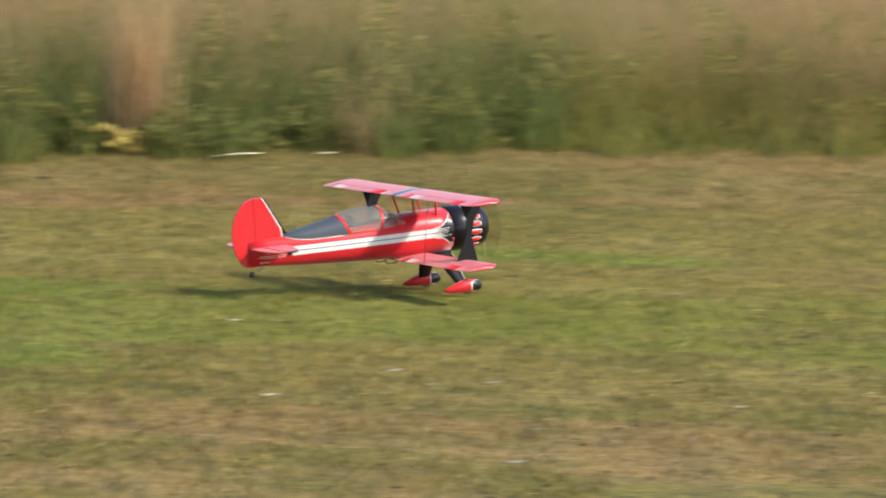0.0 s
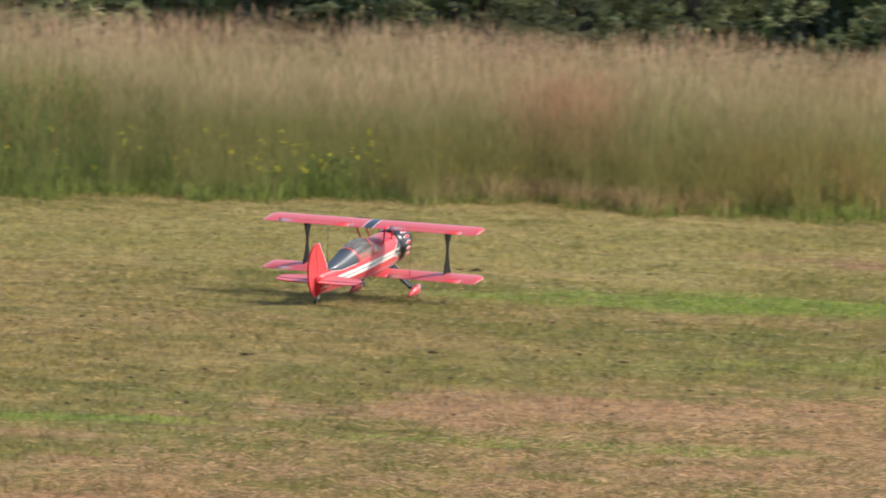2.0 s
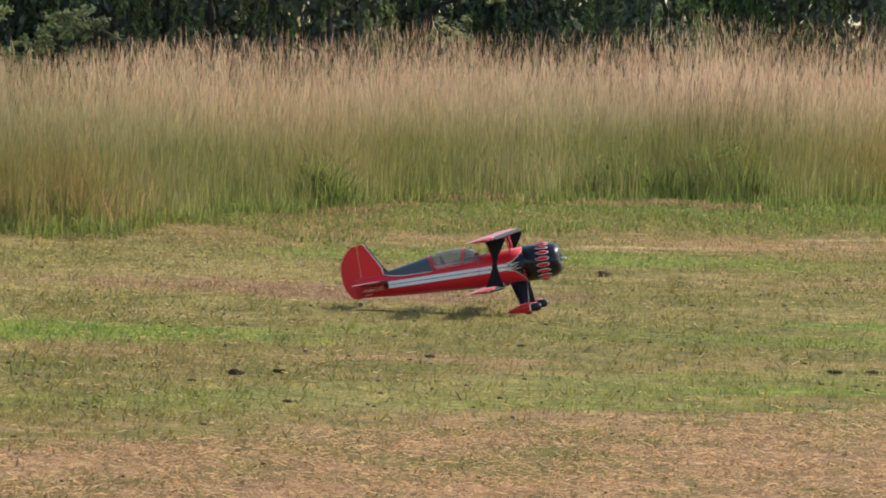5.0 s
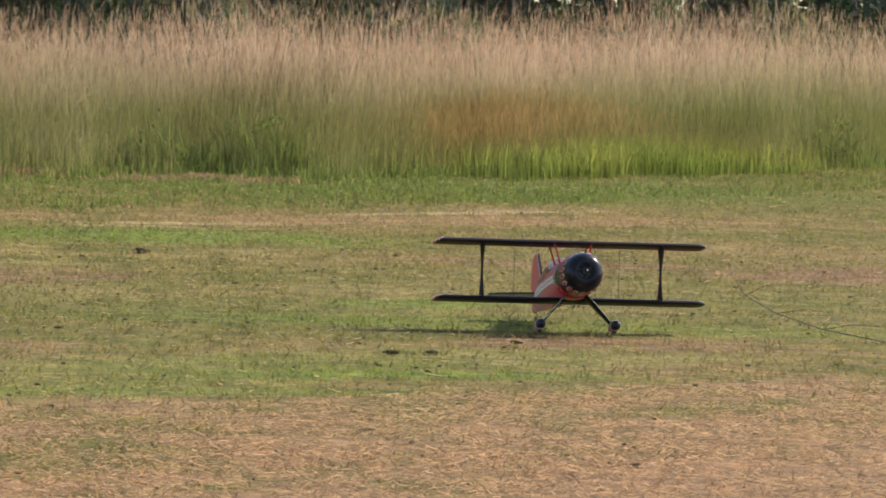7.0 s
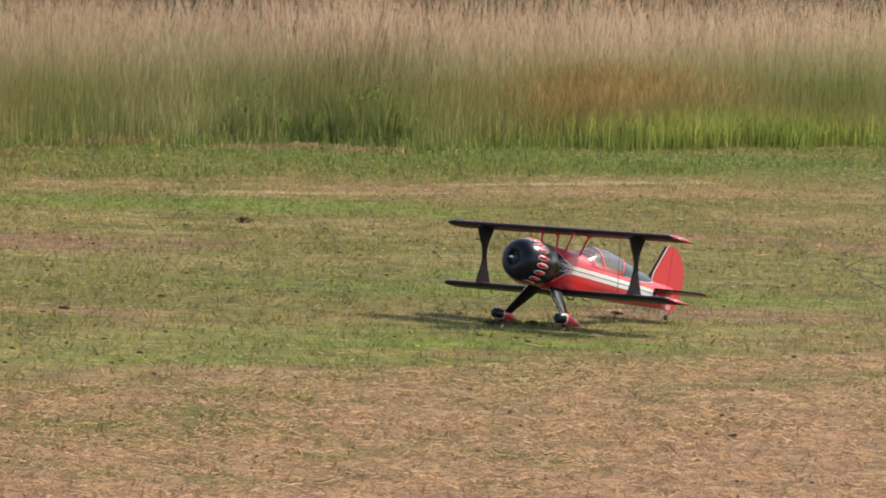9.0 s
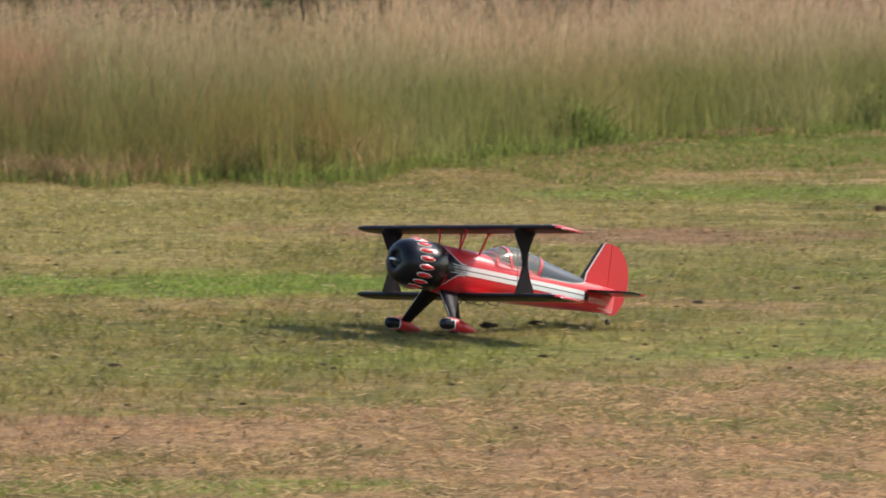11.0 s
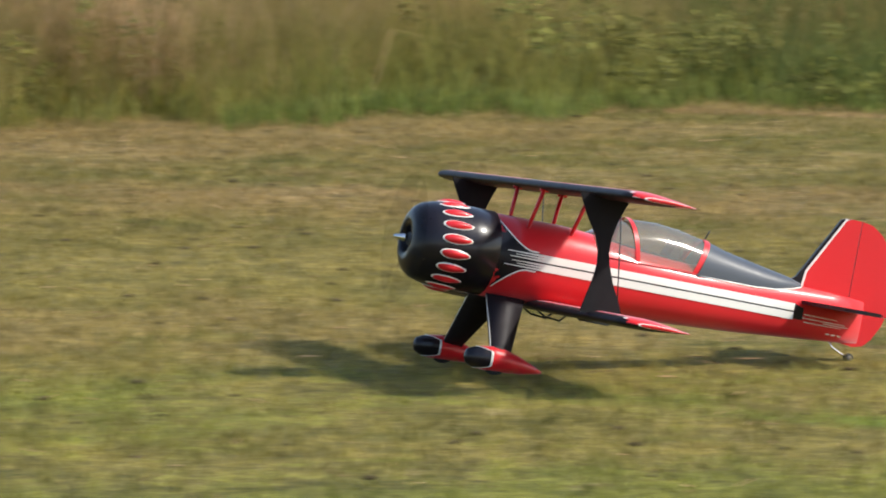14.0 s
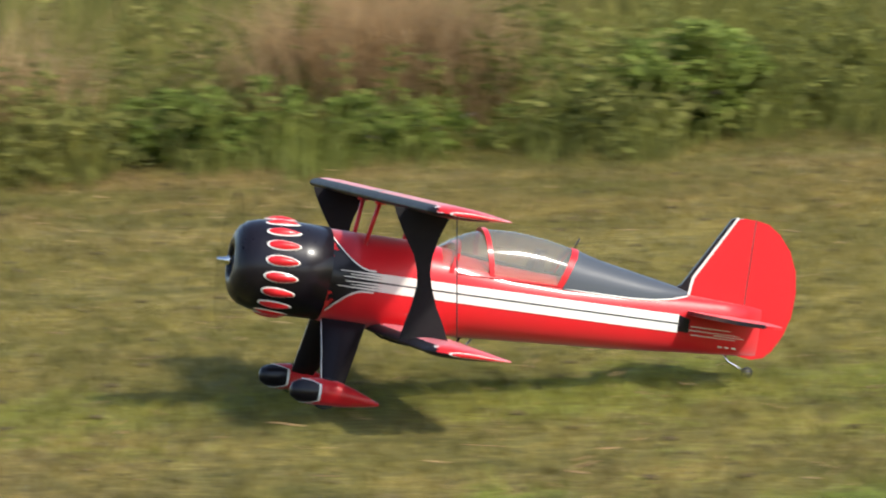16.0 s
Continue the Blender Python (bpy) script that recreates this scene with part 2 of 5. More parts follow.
    # scattered dark tufts and bare spots
    spots = n.math("MULTIPLY", n.math("SUBTRACT", n.noise(p, 6.5, 3.0, 0.55), 0.60, True), 7.0, True)
    base = n.mix(n.math("MULTIPLY", spots, 0.45), base, (0.075, 0.062, 0.026))
    pale = n.math("MULTIPLY", n.math("SUBTRACT", n.noise(p, 4.3, 6.0, 0.7), 0.61, True), 8.0, True)
    base = n.mix(n.math("MULTIPLY", pale, 0.5), base, (0.47, 0.36, 0.20))
    n.link(base, out.inputs[0])
    return g


FIELD = field_group()


def field_node(n):
    k = n.t.nodes.new("ShaderNodeGroup")
    k.node_tree = FIELD
    return k.outputs[0]


def ground_material():
    m, n, b = material("mown_turf", 0.95)
    p = n.position()
    fine = n.noise(p, 34.0, 5.0, 0.8)
    col = n.mix(0.9, field_node(n), n.ramp(fine, [(0.3, (0.22, 0.20, 0.17)), (0.7, (0.72, 0.70, 0.66))]), "OVERLAY")
    n.link(col, b.inputs["Base Color"])
    bump(n, b, n.math("ADD", fine, n.noise(p, 6.0, 4.0)), 0.8, 0.04)
    b.inputs["Specular IOR Level"].default_value = 0.15
    return m


def blade_material(name, low, high, z0, z1, spread, own=None, drifting=0.8, thin=0.58):
    """Blades and stems: one colour at the foot, another at the tip, each blade a little different."""
    m, n, b = material(name, 0.75)
    b.inputs["Specular IOR Level"].default_value = 0.25
    p = n.position()
    sep = n.add("ShaderNodeSeparateXYZ")
    n.link(p, sep.inputs[0])
    rnd = n.random_island()
    if own:
        col = field_node(n)
    else:
        h = n.math("DIVIDE", n.math("SUBTRACT", sep.outputs[2], z0), z1 - z0, True)
        h = n.math("ADD", h, n.math("MULTIPLY", n.math("SUBTRACT", n.noise(p, 0.42, 5.0, 0.65), 0.5), 1.5), True)
        col = n.mix(h, low, high)
    v = n.ramp(rnd, [(0.0, (0.5 - spread, 0.5 - spread, 0.5 - spread * 1.1)), (1.0, (0.5 + spread, 0.5 + spread * 0.92, 0.5 + spread * 0.7))])
    # drifts of olive, russet and paler growth
    drift = n.ramp(n.noise(p, 0.23, 4.0, 0.6), [(0.34, (0.43, 0.49, 0.38)), (0.5, (0.51, 0.50, 0.48)), (0.66, (0.58, 0.50, 0.44))])
    col = n.mix(drifting, col, drift, "OVERLAY")
    col = n.mix(1.0, col, v, "OVERLAY")
    n.link(col, b.inputs["Base Color"])
    # thin leaves let light through
    tr = n.add("ShaderNodeBsdfTranslucent")
    n.link(col, tr.inputs["Color"])
    mx = n.add("ShaderNodeMixShader")
    mx.inputs[0].default_value = thin
    n.link(b.outputs[0], mx.inputs[1])
    n.link(tr.outputs[0], mx.inputs[2])
    n.link(mx.outputs[0], m.node_tree.nodes["Material Output"].inputs["Surface"])
    return m


TURF = ground_material()
SHORT = blade_material("mown_blades", None, None, 0, 1, 0.16, own=True, drifting=0.3)


# ---- the ground ----
def edge_distance(az):
    """How far from the middle of the viewing ground the tall growth begins, by bearing in degrees."""
    return 0.97 * np.interp(az, [-80, -70, -62, -55, -48, -42, -36, -30, -25, -20, -15, -11, -9, -7, -4, 0, 4, 8, 16],
                            [24, 24.5, 25.3, 26.8, 28.4, 30, 32.5, 33.8, 34.8, 35.5, 36.2, 35.2, 36.5, 41, 45, 46, 50, 57, 62])


def rise(x, y):
    """The gentle unevenness of the field in metres."""
    return 0.012 * np.sin(x * 0.9 + 0.7 * np.sin(y * 0.5)) * np.sin(y * 0.7 + 1.0)


def make_ground():
    bm = bmesh.new()
    xs = np.concatenate([[-1500, -400, -120, -50], np.arange(-30, 12.1, 0.5), [20, 45, 120, 400, 1500]])
    ys = np.concatenate([[-1500, -400, -100, -30, -12], np.arange(-4, 48.1, 0.5), [55, 70, 110, 300, 900, 2500]])
    grid = [[bm.verts.new((x, y, -0.012 + float(rise(x, y)) * (abs(x) < 40 and abs(y) < 50))) for x in xs] for y in ys]
    for j in range(len(ys) - 1):
        for i in range(len(xs) - 1):
            bm.faces.new((grid[j][i], grid[j][i + 1], grid[j + 1][i + 1], grid[j + 1][i]))
    g = part("ground", bm, TURF)
    return tagged(g, "mown grass airfield with straw-coloured and green patches", "ground", kind="structure")


make_ground()


# ---- grass ----
def polar_points(rng, count, az0, az1, near, far):
    """Points spread evenly over a ring sector between two distances that depend on the bearing."""
    az = rng.uniform(az0, az1, count)
    a, b = near(az), far(az)
    d = np.sqrt(rng.uniform(0, 1, count) * (b * b - a * a) + a * a)
    return np.sin(np.radians(az)) * d, np.cos(np.radians(az)) * d, az, d


def blades(rng, x, y, z, height, width, lean, bend=0.5):
    """Tapering blades, each a quad and a triangle, as vertices and triangles."""
    n = len(x)
    ang, tilt = rng.uniform(0, 2 * np.pi, n), rng.uniform(0, 2 * np.pi, n)
    ux, uy = np.cos(ang) * width * 0.5, np.sin(ang) * width * 0.5
    lx, ly = np.cos(tilt) * lean * height, np.sin(tilt) * lean * height
    v = np.empty((n, 5, 3))
    v[:, 0] = np.stack([x - ux, y - uy, z], 1)
    v[:, 1] = np.stack([x + ux, y + uy, z], 1)
    v[:, 2] = np.stack([x + ux * 0.8 + lx * bend * 0.6, y + uy * 0.8 + ly * bend * 0.6, z + height * 0.55], 1)
    v[:, 3] = np.stack([x - ux * 0.8 + lx * bend * 0.6, y - uy * 0.8 + ly * bend * 0.6, z + height * 0.55], 1)
    v[:, 4] = np.stack([x + lx, y + ly, z + height * np.sqrt(np.maximum(0.05, 1 - lean * lean * 0.6))], 1)
    f = np.array([[0, 1, 2], [0, 2, 3], [3, 2, 4]])[None] + (np.arange(n) * 5)[:, None, None]
    return v.reshape(-1, 3), f.reshape(-1, 3)


def heads(rng, x, y, z, length, width):
    """Feathery seed heads: two crossed slender lozenges each."""
    n = len(x)
    ang = rng.uniform(0, np.pi, n)
    dx, dy = rng.normal(0, 0.22, n) * length, rng.normal(0, 0.22, n) * length
    v = np.empty((n, 2, 4, 3))
    for k in range(2):
        c, s = np.cos(ang + k * np.pi / 2) * width * 0.5, np.sin(ang + k * np.pi / 2) * width * 0.5
        v[:, k, 0] = np.stack([x, y, z], 1)
        v[:, k, 1] = np.stack([x + c + dx * 0.4, y + s + dy * 0.4, z + length * 0.4], 1)
        v[:, k, 2] = np.stack([x + dx, y + dy, z + length], 1)
        v[:, k, 3] = np.stack([x - c + dx * 0.4, y - s + dy * 0.4, z + length * 0.4], 1)
    q = np.arange(n * 2)[:, None] * 4
    f = np.concatenate([q + np.array([[0, 1, 2]]), q + np.array([[0, 2, 3]])])
    return v.reshape(-1, 3), f


def joined(sets):
    vs, fs, k = [], [], 0
    for v, f in sets:
        vs.append(v)
        fs.append(f + k)
        k += len(v)
    return np.concatenate(vs), np.concatenate(fs)


def short_grass():
    rng = np.random.default_rng(3)
    x, y, az, d = polar_points(rng, 560000, -72, 11, lambda a: np.where(a > -45, 11.0, 7.0), lambda a: edge_distance(a) + 0.4)
    keep = np.sin(x * 2.3 + 2 * np.sin(y * 1.3)) * np.sin(y * 1.9 + np.sin(x)) + rng.uniform(-1, 1, len(x)) > -0.9
    x, y = x[keep], y[keep]
    n = len(x)
    h = rng.gamma(3.0, 0.0062, n) + 0.004
    ang, tilt, lean = rng.uniform(0, 2 * np.pi, n), rng.uniform(0, 2 * np.pi, n), rng.uniform(0.2, 1.8, n)
    w, z = rng.uniform(0.0025, 0.006, n), rise(x, y) - 0.013
    v = np.empty((n, 3, 3))
    v[:, 0] = np.stack([x - np.cos(ang) * w, y - np.sin(ang) * w, z], 1)
    v[:, 1] = np.stack([x + np.cos(ang) * w, y + np.sin(ang) * w, z], 1)
    v[:, 2] = np.stack([x + np.cos(tilt) * lean * h, y + np.sin(tilt) * lean * h, z + h + 0.006], 1)
    v, f = v.reshape(-1, 3), np.arange(n * 3).reshape(-1, 3)
    # cut stalks lying flat on the turf
    m, extra = 70000, 210000
    sx, sy, _, _ = polar_points(rng, m, -72, 11, lambda a: np.where(a > -45, 11.0, 7.0), lambda a: edge_distance(a))
    few = (np.degrees(np.arctan2(sx, sy)) > -27) | (rng.uniform(0, 1, m) < 0.16)
    sx, sy = sx[few], sy[few]
    # many more on the straw-covered strip
    u, w2 = rng.uniform(-1, 1, extra) * 8.0, rng.uniform(-1, 1, extra) * 4.0
    u, w2 = u[(u / 8) ** 2 + (w2 / 4) ** 2 < 1], w2[(u / 8) ** 2 + (w2 / 4) ** 2 < 1]
    c40, s40 = math.cos(radians(40)), math.sin(radians(40))
    ex, ey = 1.6 + u * c40 - w2 * s40, 15.7 + u * s40 + w2 * c40
    lumps = np.sin(ex * 9 + 3 * np.sin(ey * 5)) * np.sin(ey * 8 + 2 * np.sin(ex * 6)) + 0.7 * np.sin(ex * 3.1 + ey * 2.2) * np.sin(ey * 4.3 - ex)
    sel = (np.hypot(ex, ey) > 11) & (lumps + rng.normal(0, 0.5, len(ex)) > -0.35)
    sx, sy = np.concatenate([sx, ex[sel]]), np.concatenate([sy, ey[sel]])
    m = len(sx)
    ang, ln = rng.uniform(0, 2 * np.pi, m), rng.gamma(2.0, 0.010, m) + 0.006
    c, s = np.cos(ang) * ln * 0.5, np.sin(ang) * ln * 0.5
    w = rng.uniform(0.0007, 0.0022, m)
    z0 = rise(sx, sy) + rng.uniform(0.0, 0.018, m)
    z1 = z0 + rng.uniform(0, 0.016, m)
    q = np.empty((m, 4, 3))
    q[:, 0] = np.stack([sx - c, sy - s, z0], 1)
    q[:, 1] = np.stack([sx + c, sy + s, z1], 1)
    q[:, 2] = np.stack([sx + c, sy + s, z1 + w * 1.6], 1)
    q[:, 3] = np.stack([sx - c, sy - s, z0 + w * 1.6], 1)
    k = np.arange(m)[:, None] * 4
    fs = np.concatenate([k + np.array([[0, 1, 2]]), k + np.array([[0, 2, 3]])])
    g = mesh_arrays("mown_grass", v, f, SHORT)
    tagged(g, "short mown grass blades, patchy olive green and tan", "grass", kind="stuff")
    g = mesh_arrays("cut_straw", q.reshape(-1, 3), fs, STRAW)
    tagged(g, "pale dry clippings scattered over mown turf", "straw", kind="stuff")


STRAW = blade_material("dry_clippings", (0.47, 0.310, 0.185), (0.47, 0.310, 0.185), 0, 1, 0.30, drifting=0.4)
LEAFY = blade_material("green_grass_leaves", (0.180, 0.205, 0.060), (0.305, 0.290, 0.110), 0.05, 0.9, 0.24)
LOWGREEN = blade_material("rough_low_grass", (0.150, 0.190, 0.045), (0.225, 0.245, 0.075), 0.0, 0.15, 0.26, drifting=0.6)
SORREL = blade_material("orange_sorrel_stems", (0.260, 0.225, 0.080), (0.430, 0.290, 0.125), 0.1, 0.6, 0.24, drifting=0.6)
THISTLE = blade_material("dark_seed_heads", (0.190, 0.190, 0.075), (0.215, 0.150, 0.105), 0.5, 1.0, 0.2)
TANSTEM = blade_material("dry_grass_stems", (0.255, 0.238, 0.092), (0.680, 0.490, 0.355), 0.50, 1.18, 0.18)
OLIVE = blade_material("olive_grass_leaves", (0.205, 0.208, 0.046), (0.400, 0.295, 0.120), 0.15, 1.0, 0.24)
BROWNSTEM = blade_material("brown_grass_stems", (0.250, 0.215, 0.070), (0.600, 0.405, 0.240), 0.3, 1.05, 0.2)
DARKWEED = blade_material("dark_weed_leaves", (0.140, 0.175, 0.044), (0.205, 0.225, 0.065), 0.0, 0.9, 0.2)
BLOOM = blade_material("yellow_blossom", (0.75, 0.62, 0.05), (0.75, 0.62, 0.05), 0, 1, 0.15, drifting=0.0)
THATCH = blade_material("flattened_thatch", (0.33, 0.225, 0.125), (0.42, 0.285, 0.165), 0, 0.5, 0.25)
REDSTEM = blade_material("reddish_dock_stems", (0.265, 0.195, 0.095), (0.520, 0.285, 0.190), 0.2, 0.9, 0.22)
RANK = blade_material("rank_dark_grass", (0.115, 0.148, 0.040), (0.195, 0.205, 0.070), 0.0, 1.0, 0.22)
WEED = blade_material("broad_weed_leaves", (0.178, 0.188, 0.052), (0.300, 0.264, 0.092), 0.0, 1.1, 0.22)
LIME = blade_material("lime_green_sedge", (0.190, 0.225, 0.048), (0.360, 0.345, 0.080), 0.05, 0.5, 0.26, drifting=0.6)
short_grass()


def verge(name, label, mat, rng, count, az0, az1, off0, off1, h0, h1, width, lean, head=0.0):
    x, y, az, d = polar_points(rng, count, az0, az1, lambda a: edge_distance(a) + off0, lambda a: edge_distance(a) + off1)
    if az1 - az0 < 6:
        # a small patch thins out towards its ends
        rel = d - edge_distance(az)
        az = (az0 + az1) / 2 + rng.normal(0, (az1 - az0) / 3.4, count)
        d = edge_distance(az) + rel
        x, y = np.sin(np.radians(az)) * d, np.cos(np.radians(az)) * d
    fade = np.clip((az - az0) / 2.0, 0, 1)
    d2 = np.where(off0 < -3, (1 - fade) * (edge_distance(az) - d), 0.0)
    x, y = x + np.sin(np.radians(az)) * d2, y + np.cos(np.radians(az)) * d2
    ragged = 0.45 * np.sin(az * 2.1) + 0.3 * np.sin(az * 5.7 + 1) + rng.normal(0, 0.12, count)
    x, y = x + np.sin(np.radians(az)) * ragged, y + np.cos(np.radians(az)) * ragged
    clump = 0.86 + 0.14 * np.sin(x * 1.7 + np.sin(y * 1.1) * 2) * np.sin(y * 1.4 + x * 0.3)
    h = rng.uniform(h0, h1, count) * clump
    if h1 > 0.6:
        h = h * np.interp(az, [-30, -20, -10, -6, -2, 13], [0.97, 0.90, 0.84, 1.03, 1.20, 1.24]) * np.clip(0.34 + 0.66 * (d - edge_distance(az) + 0.3) / 4.2, 0.32, 1.0)
        if mat not in (LIME, SORREL):
            # the tall growth opens where the sedge stands
            h = h * (1 - 0.62 * np.clip((az - 0.2) / 0.6, 0, 1) * np.clip((5.0 - az) / 0.6, 0, 1) * np.clip((4.2 - (d - edge_distance(az))) / 1.2, 0, 1))
    sets = [blades(rng, x, y, np.full(count, -0.02), h, rng.uniform(0.6, 1.3, count) * width, rng.uniform(0.02, lean, count), 0.35)]
    if head:
        k = rng.uniform(0, 1, count) < head
        n = int(k.sum())
        sets.append(heads(rng, x[k] + rng.normal(0, 0.03, n), y[k] + rng.normal(0, 0.03, n), h[k] * 0.86, rng.uniform(0.09, 0.26, n), rng.uniform(0.003, 0.008, n)))
    v, f = joined(sets)
    return tagged(mesh_arrays(name, v, f, mat), label, "grass", kind="stuff")


def leaf_cloud(rng, n, centre, radii, size, upright=0.3):
    """Leaf-shaped folded quads scattered in clumps inside an ellipsoid, denser towards its skin."""
    c = rng.normal(0, 1, (max(6, n // 40), 3))
    c /= np.linalg.norm(c, axis=1)[:, None]
    c *= (rng.uniform(0.35, 1.0, len(c)) ** 0.5)[:, None]
    p = c[rng.integers(0, len(c), n)] + rng.normal(0, 0.13, (n, 3))
    p = p * np.asarray(radii) + np.asarray(centre)
    a = rng.normal(0, 1, (n, 3))
    a[:, 2] = a[:, 2] * 0.6 + upright
    a /= np.linalg.norm(a, axis=1)[:, None]
    b = np.cross(a, rng.normal(0, 1, (n, 3)))
    b /= np.linalg.norm(b, axis=1)[:, None]
    s = rng.uniform(0.6, 1.3, n)[:, None] * size
    v = np.stack([p - a * s, p + b * s * 0.45, p + a * s, p - b * s * 0.45], 1).reshape(-1, 3)
    q = np.arange(n)[:, None] * 4
    return v, np.concatenate([q + np.array([[0, 1, 2]]), q + np.array([[0, 2, 3]])])


def vegetation():
    rng = np.random.default_rng(11)
    verge("tall_grass", "tall green meadow grass along the mown edge", LEAFY, rng, 60000, -28, 13, 0.0, 5.5, 0.18, 0.95, 0.007, 0.55)
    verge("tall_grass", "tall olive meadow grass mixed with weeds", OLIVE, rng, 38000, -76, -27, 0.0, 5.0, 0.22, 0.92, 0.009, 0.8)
    verge("tall_grass", "tall rank grass behind the weedy verge", WEED, rng, 12000, -78, -56, 4.5, 13.0, 0.8, 1.4, 0.016, 0.5)
    verge("rank_grass", "dark green rank grass at the mown edge", RANK, rng, 26000, -35.5, -19.5, 0.0, 7.0, 0.3, 1.30, 0.013, 0.6)
    verge("rank_grass", "dark green rank weeds beside the mown strip", RANK, rng, 15000, -60, -46.5, -0.1, 4.5, 0.25, 1.15, 0.020, 0.7)
    verge("dry_tall_grass", "tall tan seeding grass swaying above green stems", TANSTEM, rng, 72000, -20.5, 13, 0.1, 9.0, 0.45, 1.36, 0.0045, 0.38, 0.9)
    verge("dry_tall_grass", "tan and olive seeding grass behind green weeds", BROWNSTEM, rng, 22000, -61, -27, 1.2, 9.0, 0.6, 1.4, 0.006, 0.6, 0.9)
    verge("dry_tall_grass", "tall tan seeding grass behind the green verge", TANSTEM, rng, 62000, -60, 13, 9.0, 21.0, 1.05, 1.74, 0.006, 0.2, 0.95)
    verge("dock_patch", "reddish brown dock and sorrel stems", REDSTEM, rng, 2300, -14.6, -13.0, 0.9, 8.0, 0.7, 1.30, 0.009, 0.25, 0.9)
    verge("dry_tall_grass", "brown seeding grass at the mown edge", BROWNSTEM, rng, 3400, -45, -38.5, 0.3, 3.5, 0.6, 1.2, 0.008, 0.8, 0.9)
    verge("dock_patch", "russet sorrel stems among green grass", REDSTEM, rng, 2600, -24, -9.5, 0.5, 8.0, 0.6, 1.15, 0.008, 0.4, 0.9)
    verge("dock_patch", "orange-brown sorrel stems behind the sedge", SORREL, rng, 5000, 0.2, 3.0, 0.8, 4.4, 0.40, 0.72, 0.009, 0.5, 0.9)
    verge("low_verge_grass", "ankle-high rough green grass below the tall meadow", LOWGREEN, rng, 30000, -8.5, 12, -6.5, 0.6, 0.015, 0.10, 0.010, 1.3)
    verge("dry_tall_grass", "faded dry grass leaning at the meadow foot", BROWNSTEM, rng, 6000, -16.5, -9.5, 0.1, 3.2, 0.2, 0.58, 0.007, 0.8, 0.5)
    verge("seeding_thistles", "dark brown seed heads of thistle in the meadow", THISTLE, rng, 300, -2.2, -0.3, 2.0, 4.2, 0.85, 1.25, 0.012, 0.2, 1.0)
    verge("sedge_patch", "lime green sedge with orange tips", LIME, rng, 9000, 1.5, 4.8, -1.0, 3.2, 0.18, 0.50, 0.011, 0.6)
    verge("broad_weeds", "low dark green weeds at the foot of the meadow", WEED, rng, 9000, -76, -24, 0.1, 2.8, 0.2, 0.85, 0.024, 0.8)
    verge("verge_fringe", "short ragged grass fringe beside the mown strip", LOWGREEN, rng, 13000, -40, 12, -0.7, 0.3, 0.05, 0.22, 0.012, 0.9)
    verge("verge_fringe", "ragged weeds and dead stalks beside the mown strip", WEED, rng, 3500, -76, -40, -0.4, 0.3, 0.04, 0.22, 0.014, 1.0)
    # clumps that stand out: leafy weeds, yellow blossom and flattened dead grass
    for az, off, w, h, n in ((-6.6, 0.2, 0.26, 0.55, 420), (-1.4, 0.6, 0.45, 0.70, 520), (-2.7, 0.9, 0.30, 0.60, 300), (-10.2, 0.5, 0.3, 0.4, 300), (-17.5, 0.3, 0.4, 0.4, 400), (5.6, 0.9, 0.4, 0.6, 400)):
        d = float(edge_distance(az)) + off
        cx, cy = math.sin(radians(az)) * d, math.cos(radians(az)) * d
        bx, by = cx + rng.normal(0, w, n), cy + rng.normal(0, w, n)
        hh = h * rng.uniform(0.4, 1.25, n) * np.exp(-((bx - cx) ** 2 + (by - cy) ** 2) / (3 * w * w))
        v, f = joined([blades(rng, bx, by, np.full(n, -0.02), hh, rng.uniform(0.008, 0.024, n), rng.uniform(0.1, 0.9, n), 0.4),
                       leaf_cloud(rng, n // 3, (cx, cy, h * 0.4), (w, w, h * 0.5), 0.026, 0.8)])
        tagged(mesh_arrays("weed_clump", v, f, DARKWEED), "dark green leafy weed clump at the meadow foot", "weeds", kind="stuff")
    sets = []
    for k in range(70):
        az = rng.normal(-17.0, 1.4) if k < 45 else rng.uniform(-24, -17)
        d = float(edge_distance(az)) + rng.uniform(-0.1, 1.2)
        sets.append(leaf_cloud(rng, 8, (math.sin(radians(az)) * d, math.cos(radians(az)) * d, rng.uniform(0.15, 0.55)), (0.03, 0.03, 0.03), 0.013, 0.0))
    v, f = joined(sets)
    tagged(mesh_arrays("yellow_blossoms", v, f, BLOOM), "small yellow blossoms dotted through the verge", "flowers", kind="stuff")
    verge("dead_thatch", "flattened dead grass at the foot of the meadow", THATCH, rng, 3000, -15.8, -11.6, -0.35, 0.9, 0.06, 0.38, 0.009, 1.2)
    verge("dead_thatch", "flattened dead grass at the foot of the meadow", THATCH, rng, 1500, -10.9, -9.3, 0.7, 2.2, 0.15, 0.55, 0.012, 1.3)
    verge("dead_thatch", "flattened dead grass at the foot of the meadow", THATCH, rng, 1300, -3.2, -1.0, -1.6, -0.5, 0.03, 0.12, 0.016, 1.6)
    verge("dead_thatch", "dark dead leaves heaped below a weed clump", REDSTEM, rng, 700, -6.9, -5.2, -1.5, -0.6, 0.03, 0.12, 0.014, 1.5)
    verge("dead_thatch", "pale flattened straw along the mown edge", THATCH, rng, 1300, -5.2, -4.0, -0.3, 0.3, 0.04, 0.16, 0.012, 1.6)
    sets = []
